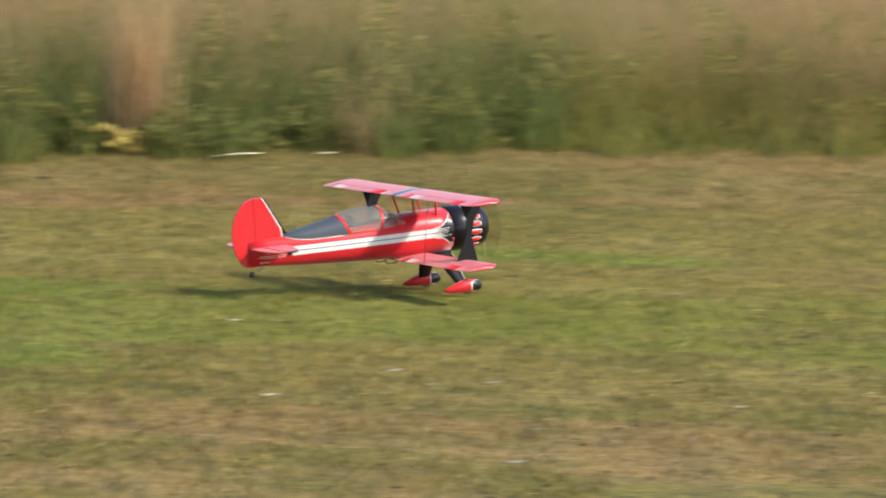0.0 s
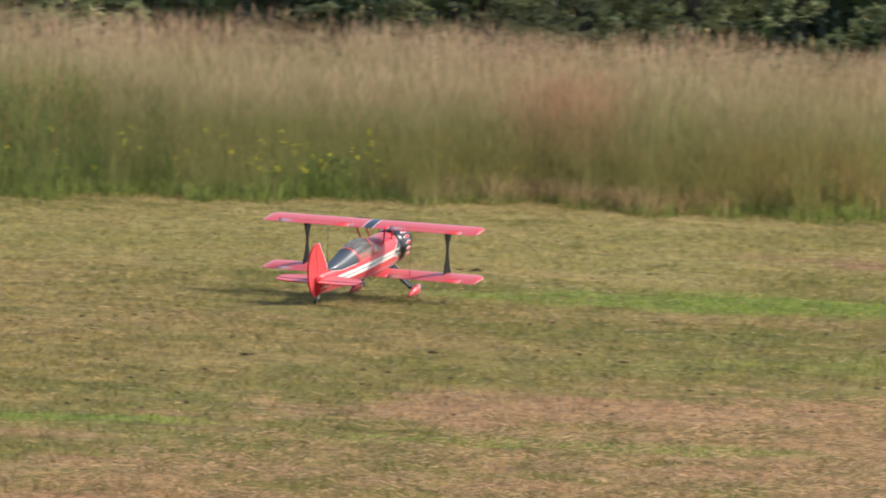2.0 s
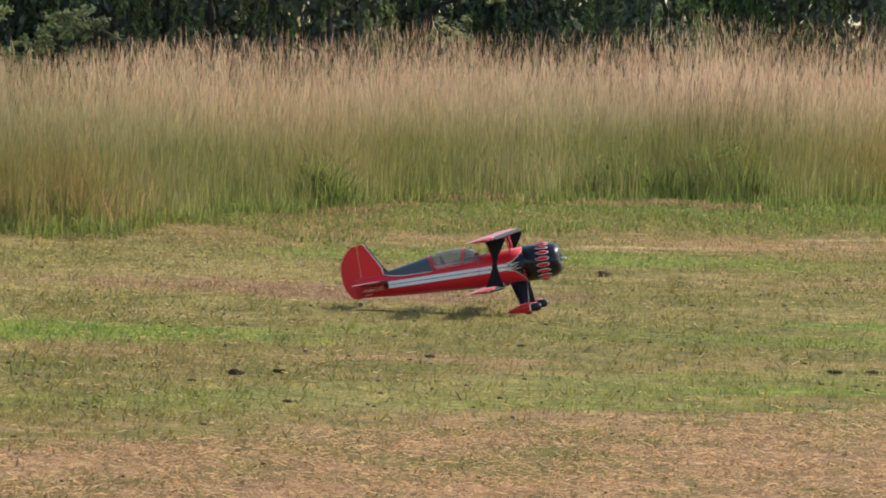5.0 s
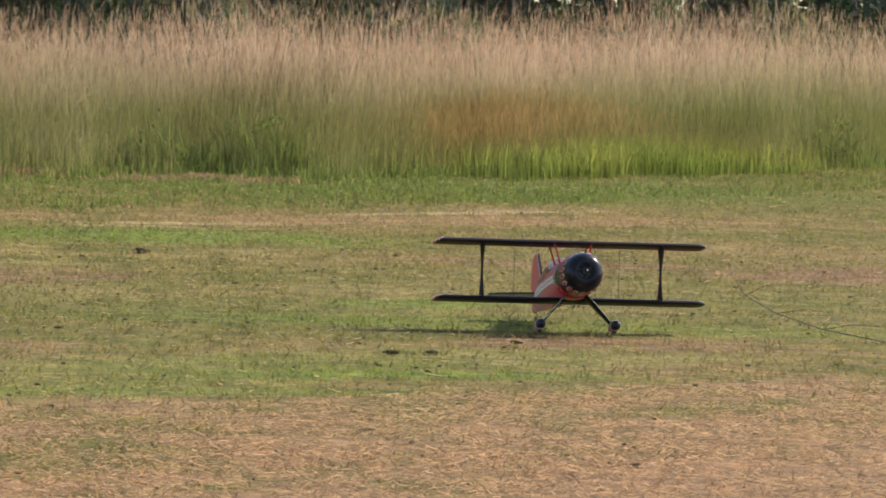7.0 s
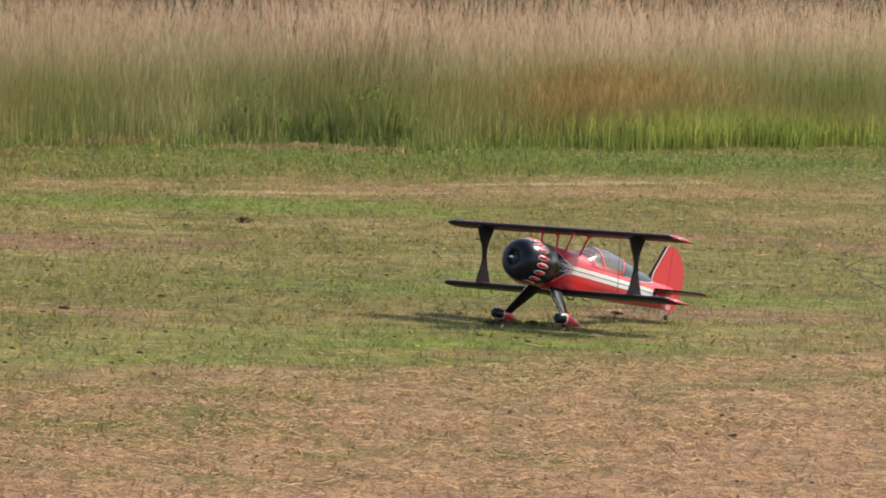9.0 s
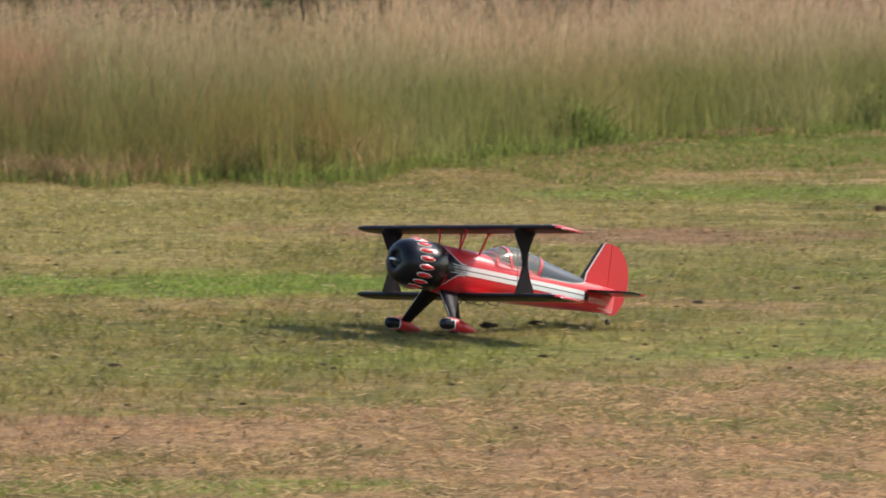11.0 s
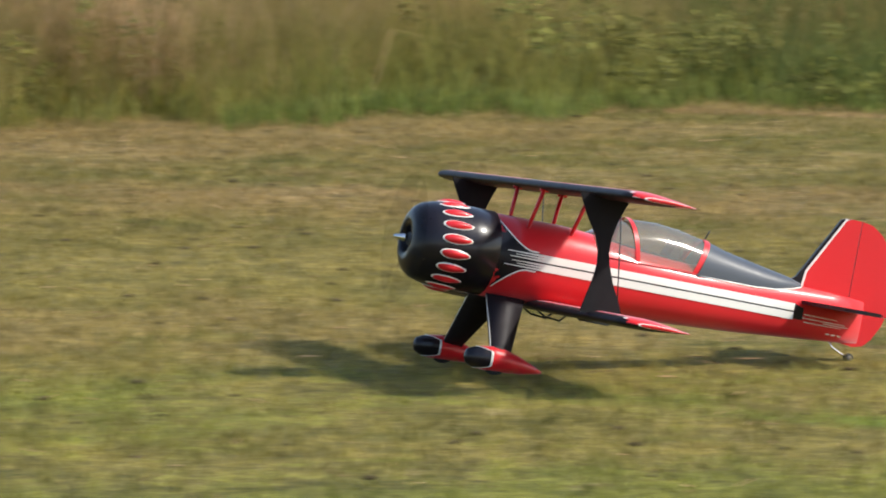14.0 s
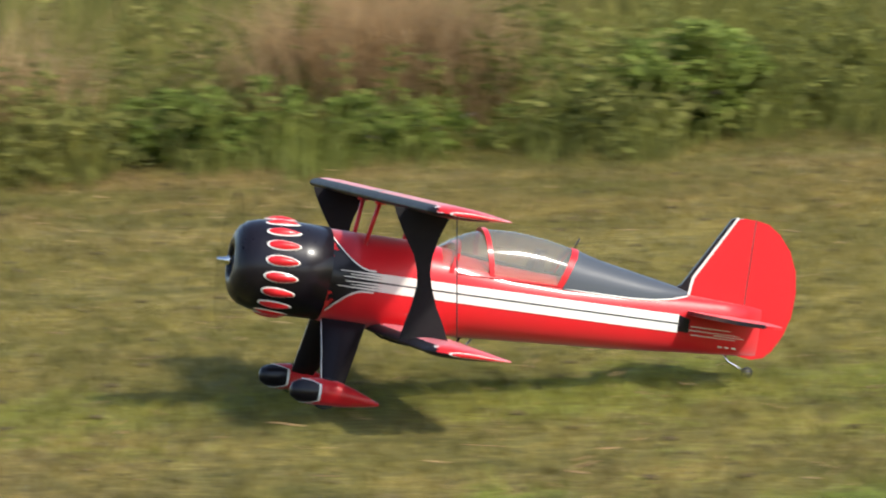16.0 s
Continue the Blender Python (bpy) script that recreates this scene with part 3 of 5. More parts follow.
    for k, az in enumerate(rng.uniform(-76, -27, 620)):
        if -47 < az < -36 and k % 3:
            continue
        low = k % 3 > 0
        wave = 0.45 * math.sin(az * 2.1) + 0.3 * math.sin(az * 5.7 + 1)
        d = float(edge_distance(az)) + wave + (rng.uniform(-0.15, 1.2) if low else rng.uniform(0.4, 3.0))
        r = rng.uniform(0.12, 0.36)
        h = rng.uniform(0.14, 0.5) if low else rng.uniform(0.4, 1.05)
        sets.append(leaf_cloud(rng, 90, (math.sin(radians(az)) * d, math.cos(radians(az)) * d, h * 0.5), (r, r, h * 0.6), 0.030))
    v, f = joined(sets)
    tagged(mesh_arrays("leafy_weeds", v, f, WEED), "leafy green weeds growing among the meadow grass", "weeds", kind="stuff")


vegetation()


def at(az, d, z=0.0):
    return Vector((math.sin(radians(az)) * d, math.cos(radians(az)) * d, z))


def tube(bm, pts, radii, sides=7):
    """A tapering limb through points."""
    rings = []
    for i, (p, r) in enumerate(zip(pts, radii)):
        p = Vector(p)
        t = (Vector(pts[min(i + 1, len(pts) - 1)]) - Vector(pts[max(i - 1, 0)])).normalized()
        u = t.cross(Vector((0.31, 0.87, 0.4))).normalized()
        w = t.cross(u)
        rings.append([bm.verts.new(p + (u * math.cos(2 * math.pi * k / sides) + w * math.sin(2 * math.pi * k / sides)) * r) for k in range(sides)])
    for a, b in zip(rings, rings[1:]):
        for k in range(sides):
            bm.faces.new((a[k], a[(k + 1) % sides], b[(k + 1) % sides], b[k]))
    bm.faces.new(rings[0])
    bm.faces.new(rings[-1])
    return bm


def bark_material():
    m, n, b = material("rough_bark", 0.9)
    p = n.position()
    f = n.noise(p, 14.0, 5.0, 0.7)
    n.link(n.ramp(f, [(0.3, (0.03, 0.025, 0.02)), (0.7, (0.09, 0.075, 0.06))]), b.inputs["Base Color"])
    bump(n, b, f, 0.6, 0.03)
    return m


BARK = bark_material()
CONIFER = blade_material("conifer_foliage", (0.115, 0.160, 0.072), (0.150, 0.200, 0.088), 0, 6, 0.24, thin=0.35)
# conifer foliage again, darkened to stand for the shade inside the crowns
SHADE_NEEDLES = blade_material("shade_toned_needles", (0.075, 0.095, 0.070), (0.085, 0.105, 0.078), 0, 6, 0.12, thin=0.1)
BROADLEAF = blade_material("broadleaf_foliage", (0.270, 0.295, 0.160), (0.310, 0.335, 0.180), 0, 6, 0.22, thin=0.4)


def tree(rng, x, y, height, radius, kind, plumes=70):
    bm = bmesh.new()
    top = height * 0.8
    tube(bm, [(0, 0, -0.1), (0.06, 0.03, height * 0.3), (-0.05, 0.05, height * 0.6), (0, 0, top)], [0.11, 0.09, 0.06, 0.03])
    for k in range(9):
        z = height * (0.12 + 0.07 * k)
        a = k * 2.4
        r = radius * (0.9 - 0.06 * k)
        tube(bm, [(0, 0, z), (math.cos(a) * r * 0.5, math.sin(a) * r * 0.5, z + 0.15), (math.cos(a) * r * 0.9, math.sin(a) * r * 0.9, z + 0.2)], [0.05, 0.03, 0.012], 5)
    base = new("conifer_tree" if kind == "conifer" else "broadleaf_tree")
    base.location = (x, y, 0)
    part("trunk", bm, BARK, base)
    sets, inner = [], []
    if kind == "conifer":
        # hanging plumes of fine sprays round the trunk, closest in the lower half
        for k in range(plumes):
            h = rng.uniform(0.06, 0.55) if k % 4 else rng.uniform(0.5, 0.98)
            a = rng.uniform(0, 6.28)
            r = radius * (1.02 - 0.8 * h) * rng.uniform(0.72, 1.08)
            long = rng.uniform(0.35, 0.75)
            sets.append(leaf_cloud(rng, 130, (math.cos(a) * r, math.sin(a) * r, height * h + 0.1), (0.085, 0.085, long), 0.040, 1.8))
            # filler leaves whose darker colour carries the shade between the plumes
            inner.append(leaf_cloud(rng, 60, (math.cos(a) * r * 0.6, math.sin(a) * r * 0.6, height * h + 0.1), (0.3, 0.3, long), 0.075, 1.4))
    else:
        for k in range(90):
            a, h = rng.uniform(0, 6.28), rng.uniform(0.05, 1.0) ** 1.3
            r = radius * math.sqrt(max(0.05, 1 - (h - 0.4) ** 2 * 1.9)) * rng.uniform(0.15, 1.0)
            sets.append(leaf_cloud(rng, 110, (math.cos(a) * r, math.sin(a) * r, height * h), (0.42, 0.42, 0.30), 0.062, 0.2))
    v, f = joined(sets)
    crown = mesh_arrays("crown", v, f, CONIFER if kind == "conifer" else BROADLEAF)
    crown.parent = base
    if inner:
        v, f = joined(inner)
        mesh_arrays("inner_crown", v, f, SHADE_NEEDLES).parent = base
    if kind == "conifer":
        tagged(base, "dark green conifer in a hedge row behind the meadow", "tree", "trees behind the meadow")
    else:
        tagged(base, "broadleaf tree with dense foliage behind the meadow", "tree", "trees behind the meadow")


def tree_row():
    rng = np.random.default_rng(21)
    az = -31.0
    while az < 15:
        broad = -15.0 < az < -11.4 or az < -26 or -22.5 < az < -20.5
        d = 60 + max(0.0, az + 2) * 1.5 + rng.uniform(-1.5, 1.5) - (2.5 if broad else 0)
        x, y, _ = at(az, d)
        tree(rng, x, y, rng.uniform(5.0, 7.0), rng.uniform(1.25, 1.6) if broad else rng.uniform(1.0, 1.25), "broad" if broad else "conifer")
        az += rng.uniform(1.25, 1.6)
    # a darker second row closes the gaps
    for az in np.arange(-33, 17, 1.7):
        x, y, _ = at(az, 64 + max(0.0, az + 2) * 1.5 + rng.uniform(-1, 1))
        tree(rng, x, y, rng.uniform(6.0, 8.0), 1.7, "conifer", 34)


tree_row()


def scrub():
    """Pale bramble and nettle growing along the foot of the trees."""
    rng = np.random.default_rng(23)
    for az, w, h in ((-17.6, 0.9, 1.9), (-16.2, 0.8, 2.1), (-14.6, 1.0, 1.95), (-13.4, 0.8, 2.15), (-12.2, 0.9, 1.95), (-11.0, 0.9, 2.0), (-10.2, 0.7, 1.85), (-4.7, 0.45, 2.5)):
        d = 58.0 + rng.uniform(-0.6, 0.6)
        x, y, _ = at(az, d)
        sets = [leaf_cloud(rng, 120, (x + rng.normal(0, w * 0.5), y + rng.normal(0, 0.4), h * rng.uniform(0.35, 0.95)), (0.3, 0.3, 0.16), 0.05, 0.2) for k in range(16 if h < 2.3 else 5)]
        v, f = joined(sets)
        tagged(mesh_arrays("bramble_scrub", v, f, BROADLEAF), "pale green bramble scrub at the foot of the trees", "scrub", kind="stuff")


scrub()


def foliage_backdrop():
    """An added backdrop: a closed band of shade-toned foliage hiding sky behind the trees."""
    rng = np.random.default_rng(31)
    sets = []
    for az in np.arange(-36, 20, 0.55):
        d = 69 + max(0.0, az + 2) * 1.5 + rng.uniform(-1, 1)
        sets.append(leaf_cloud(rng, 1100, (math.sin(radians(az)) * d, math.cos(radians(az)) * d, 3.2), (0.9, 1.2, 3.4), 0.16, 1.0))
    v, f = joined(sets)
    tagged(mesh_arrays("foliage_backdrop", v, f, SHADE_NEEDLES), "added dark green foliage backdrop behind the row of trees", "wood", kind="stuff")


foliage_backdrop()


# ---- things lying about ----
def earth_material():
    m, n, b = material("dark_earth", 0.95)
    co = n.add("ShaderNodeTexCoord").outputs["Object"]
    f = n.noise(co, 30.0, 5.0, 0.7)
    n.link(n.ramp(f, [(0.3, (0.050, 0.037, 0.021)), (0.7, (0.125, 0.090, 0.050))]), b.inputs["Base Color"])
    b.inputs["Specular IOR Level"].default_value = 0.08
    bump(n, b, f, 0.8, 0.02)
    return m


EARTH = earth_material()


def clod_mesh(seed):
    bm = bmesh.new()
    bmesh.ops.create_icosphere(bm, subdivisions=2, radius=1.0)
    rng = random.Random(seed)
    off = Vector((rng.uniform(0, 50), rng.uniform(0, 50), 0))
    for v in bm.verts:
        k = 1 + 0.55 * noise.noise(v.co * 1.6 + off) + 0.25 * noise.noise(v.co * 4.0 + off)
        v.co = Vector((v.co.x * k, v.co.y * k * 0.8, max(-0.25, v.co.z * k * 0.42)))
    return bm


CLODS = ((-2.84, 20.64, 12), (-2.65, 20.84, 8), (-2.40, 19.10, 8), (-4.10, 18.41, 7), (-5.15, 18.33, 8), (-6.71, 24.94, 13), (-1.55, 30.50, 20), (0.17, 31.10, 8),
         (-0.82, 27.37, 7), (0.74, 23.05, 9), (0.10, 22.17, 10), (0.30, 22.25, 7), (1.84, 21.95, 5), (1.01, 16.84, 6), (-0.02, 17.99, 6), (-9.46, 21.89, 12), (-6.83, 24.92, 8),
         (-5.98, 17.56, 8), (-7.41, 16.99, 7), (-6.93, 14.93, 6), (-16.04, 26.06, 12), (-13.90, 24.35, 9), (-10.67, 16.79, 7), (-8.03, 13.55, 7), (-8.86, 14.70, 8),
         (-8.12, 14.16, 8), (-15.93, 19.10, 7), (-13.61, 16.01, 5), (-17.85, 24.04, 9), (-17.85, 19.62, 8), (-19.50, 19.35, 9), (-15.19, 16.45, 7), (-19.40, 14.03, 10),
         (-17.81, 13.59, 6), (-20.32, 13.26, 9), (-12.63, 10.39, 6), (-8.82, 7.36, 6), (-1.61, 23.26, 8), (-2.02, 22.21, 7), (0.15, 30.86, 6), (-2.10, 21.93, 6), (-2.98, 20.09, 6))


def clods():
    kinds = []
    for s in range(3):
        ob = part("earth_clod", clod_mesh(s), EARTH)
        kinds.append(tagged(ob, "dark clod of earth lying on mown turf", "clod", "clods on the turf"))
    rng = random.Random(5)
    for i, (x, y, cm) in enumerate(CLODS):
        s = cm / 100 * rng.uniform(0.26, 0.44)
        m = pose(x, y, 0.004, 0, 0, rng.uniform(-25, 25))
        ob = kinds[i] if i < 3 else copy_thing(kinds[i % 3], m)
        ob.matrix_basis = m @ Matrix.Diagonal((s, s * 0.8, s * rng.uniform(0.55, 0.9), 1))


clods()


CRUMBS = 3400


def litter():
    # a forked dead twig
    bm = bmesh.new()
    rng = random.Random(9)
    x, y = 2.0, 25.2
    spine = [(x, y, 0.26), (x + 0.06, y - 0.2, 0.16), (x + 0.2, y - 0.6, 0.09), (x + 0.4, y - 1.2, 0.05), (x + 0.72, y - 1.9, 0.03), (x + 1.5, y - 2.3, 0.02)]
    tube(bm, spine, [0.0012, 0.002, 0.0025, 0.003, 0.003, 0.002], 6)
    for k in range(9):
        p = Vector(spine[1 + k % 4])
        q = p + Vector((rng.uniform(-0.15, 0.35), rng.uniform(-0.3, 0.2), rng.uniform(-0.06, 0.12)))
        q.z = max(q.z, 0.01)
        tube(bm, [p, (p + q) / 2 + Vector((0, 0, 0.02)), q], [0.0022, 0.0015, 0.0010], 5)
    tagged(part("dead_twig", bm, BARK), "bare forked brown twig lying on the turf", "twig")
    # a pale stick
    bm = bmesh.new()
    tube(bm, [(-20.40, 16.20, 0.02), (-20.38, 16.4, 0.035), (-20.42, 16.62, 0.03)], [0.006, 0.008, 0.005], 6)
    tagged(part("pale_stick", bm, PALE), "bleached stick lying beside the tall verge", "stick")
    bm = bmesh.new()
    tube(bm, [(-20.42, 17.08, 0.02), (-20.36, 17.22, 0.025)], [0.006, 0.005], 6)
    tagged(part("pale_stick", bm, PALE), "short bleached stick lying on the turf", "stick")
    # withered yellow leaves of a pulled weed
    rngn = np.random.default_rng(4)
    sets = [leaf_cloud(rngn, 60, (-21.05, 15.99, 0.07), (0.10, 0.24, 0.06), 0.05, 0.0), leaf_cloud(rngn, 24, (-21.1, 15.84, 0.15), (0.1, 0.10, 0.05), 0.05, 0.0)]
    v, f = joined(sets)
    tagged(mesh_arrays("withered_weed", v, f, YELLOW), "withered pale yellow leaves at the verge", "weed", kind="stuff")
    # clumps of dead reed
    for i, (x, y, n, w, h) in enumerate(((-21.36, 16.28, 330, 0.11, 1.5), (-20.6, 17.7, 60, 0.12, 1.0), (-23.20, 10.35, 3000, 0.25, 1.0), (-20.6, 23.4, 700, 0.40, 1.1), (-23.25, 8.68, 450, 0.16, 0.85))):
        rx, ry = rngn.normal(0, w, n), rngn.normal(0, w, n)
        hh = rngn.uniform(0.5, 1.0, n) * h
        v, f = joined([blades(rngn, x + rx, y + ry, np.full(n, -0.02), hh, rngn.uniform(0.004, 0.010, n), rngn.uniform(0.05, 0.35 if i == 0 else 1.3, n), 0.4)])
        tagged(mesh_arrays("dead_reeds", v, f, REED), "clump of dead tan reeds in the verge", "reeds", kind="stuff")
    # crumbs of soil over the turf
    x, y, _, _ = polar_points(rngn, CRUMBS, -72, 9, lambda a: np.where(a > -8, 13.0, np.where(a > -40, 15.0, 9.0)), lambda a: np.minimum(edge_distance(a), 34))
    bm = clod_mesh(12)
    bm.verts.index_update()
    cv, cf = np.array([v.co[:] for v in bm.verts]), np.array([[v.index for v in f.verts] for f in bm.faces])
    bm.free()
    r = np.minimum(rngn.gamma(2.0, 0.0036, CRUMBS) + 0.002, 0.014)
    turn = rngn.uniform(0, 6.28, CRUMBS)
    flat = np.stack([cv[:, 0] * np.cos(turn)[:, None] - cv[:, 1] * np.sin(turn)[:, None], cv[:, 0] * np.sin(turn)[:, None] + cv[:, 1] * np.cos(turn)[:, None], np.broadcast_to(cv[:, 2], (CRUMBS, len(cv)))], 2)
    v = flat * r[:, None, None] + np.stack([x, y, rise(x, y) + 0.004], 1)[:, None, :]
    f = cf[None] + (np.arange(CRUMBS) * len(cv))[:, None, None]
    tagged(mesh_arrays("soil_crumbs", v.reshape(-1, 3), f.reshape(-1, 3), EARTH, True), "small dark crumbs of soil over mown turf", "soil", kind="stuff")
    # pale dead leaves on the turf
    leaf = None
    for x, y, turn in ((-9.86, 8.79, 10), (-9.80, 9.05, 60), (-9.90, 7.98, 35), (-10.30, 8.96, 80), (-8.75, 9.38, 20), (-7.99, 7.51, 50), (-8.62, 8.20, 5), (-12.1, 9.6, 40), (-13.2, 11.3, 70)):
        m = pose(x, y, 0.022, 6, -4, turn)
        if leaf is None:
            bm = bmesh.new()
            rows = [[bm.verts.new((u * 0.035, s * 0.016 * (1 - u * u) ** 0.7 + 0.002 * s, 0.005 * abs(s) + 0.004 * u * u)) for s in (-1, 0, 1)] for u in (-1, -0.6, -0.2, 0.2, 0.6, 1)]
            for a, b in zip(rows, rows[1:]):
                for k in (0, 1):
                    bm.faces.new((a[k], a[k + 1], b[k + 1], b[k]))
            bmesh.ops.solidify(bm, geom=bm.faces[:], thickness=0.0015)
            leaf = tagged(part("dead_leaf", bm, PALE), "curled pale dead leaf lying on turf", "leaf", "dead leaves on the turf")
            leaf.matrix_basis = m
        else:
            copy_thing(leaf, m)
    # leafy bushes at the edge
    for x, y, rx, ry, h, n in ((-22.05, 11.16, 0.45, 0.50, 0.42, 6500), (-22.62, 9.28, 0.34, 0.36, 0.22, 2600), (-22.45, 10.1, 0.30, 0.42, 0.18, 1800)):
        base = new("leafy_bush")
        base.location = (x, y, 0)
        bm = bmesh.new()
        for k in range(10):
            a = k * 0.63 * 2
            tube(bm, [(0, 0, -0.02), (math.cos(a) * rx * 0.4, math.sin(a) * ry * 0.4, h * 0.4), (math.cos(a) * rx * 0.8, math.sin(a) * ry * 0.8, h * 0.75)], [0.012, 0.008, 0.004], 5)
        part("stem", bm, BARK, base)
        sets = []
        for k in range(14):
            a, q = rngn.uniform(0, 6.28), rngn.uniform(0.2, 0.85)
            sets.append(leaf_cloud(rngn, n // 14, (math.cos(a) * rx * q, math.sin(a) * ry * q, h * rngn.uniform(0.08, 0.9)), (0.20, 0.20, 0.13), 0.030, 0.3))
        v, f = joined(sets)
        c = mesh_arrays("foliage", v, f, BUSH)
        c.parent = base
        tagged(base, "bright green leafy bush at the field edge", "bush", "bushes at the edge")


PALE = material("bleached_wood", 0.8, 0.0, (0.46, 0.40, 0.27))[0]
YELLOW = blade_material("withered_leaf", (0.62, 0.52, 0.18), (0.62, 0.52, 0.18), 0, 1, 0.2)
REED = blade_material("dead_reed", (0.36, 0.25, 0.130), (0.57, 0.385, 0.205), 0, 0.8, 0.2, drifting=0.0)
BUSH = blade_material("bush_leaves", (0.165, 0.215, 0.045), (0.255, 0.310, 0.075), 0, 0.5, 0.2, drifting=0.0)
litter()


# ---- the model biplane: a = metres behind the cowl, y = to its left, z = above the thrust line ----
SIZE, WHEEL_A, WHEEL_Z = 1.027, 0.251, -0.291


def P(a, y, z):
    return Vector(((WHEEL_A - a) * SIZE, y * SIZE, (z - WHEEL_Z) * SIZE))


BODY = ((0.232, 0.1045, 0.102, -0.106, 2.05), (0.30, 0.1045, 0.102, -0.110, 2.4), (0.42, 0.104, 0.102, -0.109, 2.6), (0.52, 0.100, 0.094, -0.103, 2.7),
        (0.65, 0.092, 0.076, -0.096, 2.7), (0.78, 0.082, 0.068, -0.088, 2.7), (0.92, 0.066, 0.068, -0.080, 2.6), (1.05, 0.048, 0.068, -0.070, 2.5),
        (1.17, 0.028, 0.064, -0.060, 2.3), (1.262, 0.012, 0.060, -0.054, 2.2))


def body_at(a):
    return [float(np.interp(a, [s[0] for s in BODY], [s[k] for s in BODY])) for k in range(1, 5)]


def side_y(a, z):
    """Half-width of the fuselage at a and z."""
    w, t, b, n = body_at(a)
    q = min(1.0, abs((z - (t + b) / 2) / ((t - b) / 2)))
    return w * (1 - q ** n) ** (1 / n)


def loft(bm, rings, close=True, caps=True, mat=0):
    vs = [[bm.verts.new(p) for p in r] for r in rings]
    k = len(vs[0])
    for a, b in zip(vs, vs[1:]):
        for i in range(k if close else k - 1):
            bm.faces.new((a[i], a[(i + 1) % k], b[(i + 1) % k], b[i])).material_index = mat
    if caps and close:
        bm.faces.new(vs[0]).material_index = mat
        bm.faces.new(vs[-1][::-1]).material_index = mat
    return vs


def oval(a, w, t, b, n, k=40):
    out = []
    for i in range(k):
        th = 2 * math.pi * i / k
        c, s = math.cos(th), math.sin(th)
        out.append(P(a, w * math.copysign(abs(c) ** (2 / n), c), (t + b) / 2 + (t - b) / 2 * math.copysign(abs(s) ** (2 / n), s)))
    return out


def revolve(profile, k=48, z0=0.0):
    return [[P(a, r * math.cos(2 * math.pi * i / k), z0 + r * math.sin(2 * math.pi * i / k)) for i in range(k)] for a, r in profile]


def side_patch(bm, a0, a1, lo, hi, off, mat=0, steps=30, rows=4, sides=(1, -1)):
    """A skin patch on the fuselage side between two curves of z."""
    for s in sides:
        g = []
        for i in range(steps + 1):
            a = a0 + (a1 - a0) * i / steps
            l, h = lo(a), hi(a)
            g.append([bm.verts.new(P(a, s * (side_y(a, l + (h - l) * j / rows) + off), l + (h - l) * j / rows)) for j in range(rows + 1)])
        for u, v in zip(g, g[1:]):
            for j in range(rows):
                bm.faces.new((u[j], u[j + 1], v[j + 1], v[j])).material_index = mat
    return bm


def airfoil(c0, c1, chord, thick, k=12):
    """Points (fraction of chord along, height) round the profile between two chord fractions."""
    cs = [c0 + (c1 - c0) * (1 - math.cos(math.pi * i / k)) / 2 for i in range(k + 1)]

    def half(c):
        return 5 * thick * (0.2969 * math.sqrt(max(c, 0)) - 0.126 * c - 0.3516 * c * c + 0.2843 * c ** 3 - 0.1036 * c ** 4)
    up = [(c * chord, half(c) * 1.15 * chord + 0.0006) for c in cs]
    low = [(c * chord, -half(c) * 0.75 * chord - 0.0006) for c in reversed(cs)]
    return up + low


def wing_piece(name, parent, le, chord, z, ys, c0, c1, tip=0.72, round_len=0.05, mats=None):
    bm = bmesh.new()
    rings = []
    for y in ys:
        q = max(0.0, (abs(y) - (tip - round_len)) / round_len)
        k = math.sqrt(max(0.02, 1 - min(q, 1) ** 2))
        front = le + 0.055 * (1 - k)
        ch = chord * (1 - 0.42 * (1 - k))
        rings.append([P(front + u, y, z + v) for u, v in airfoil(c0, c1, ch, 0.155 * (0.35 + 0.65 * k))])
    loft(bm, rings)
    for f in bm.faces:
        c = f.calc_center_median()
        y, a, zz = c.y / SIZE, WHEEL_A - c.x / SIZE, c.z / SIZE + WHEEL_Z
        frac = (a - le) / chord
        if tip - 0.0016 < abs(y) < tip - 0.0003:
            i = 2
        elif f.normal.z < -0.15 or (zz < z and f.normal.z < 0.2):
            i = 1 if frac < 0.7 else 0
        elif frac < 0.09:
            i = 1
        elif frac < 0.125:
            i = 2
        elif abs(y) < 0.036:
            i = 3 if abs(y) < 0.030 else 2
        else:
            i = 0
        f.material_index = i
    return part(name, bm, mats or [RED, WINGBLACK, WHITE, DARK], parent)


def spread(a, b, n, extra=()):
    return sorted(set(list(np.linspace(a, b, n)) + list(extra)))


def flat_plate(bm, outline, y, thick, mat=0):
    """An extruded plate from an outline in (a, z), centred on y."""
    l = [bm.verts.new(P(a, y + thick / 2, z)) for a, z in outline]
    r = [bm.verts.new(P(a, y - thick / 2, z)) for a, z in outline]
    fs = [bm.faces.new(l), bm.faces.new(r[::-1])]
    for i in range(len(l)):
        fs.append(bm.faces.new((l[i], r[i], r[(i + 1) % len(l)], l[(i + 1) % len(l)])))
    for f in fs:
        f.material_index = mat
    return bm


def rod(bm, p, q, r, sides=8):
    return tube(bm, [p, (Vector(p) + Vector(q)) / 2, q], [r, r, r], sides)


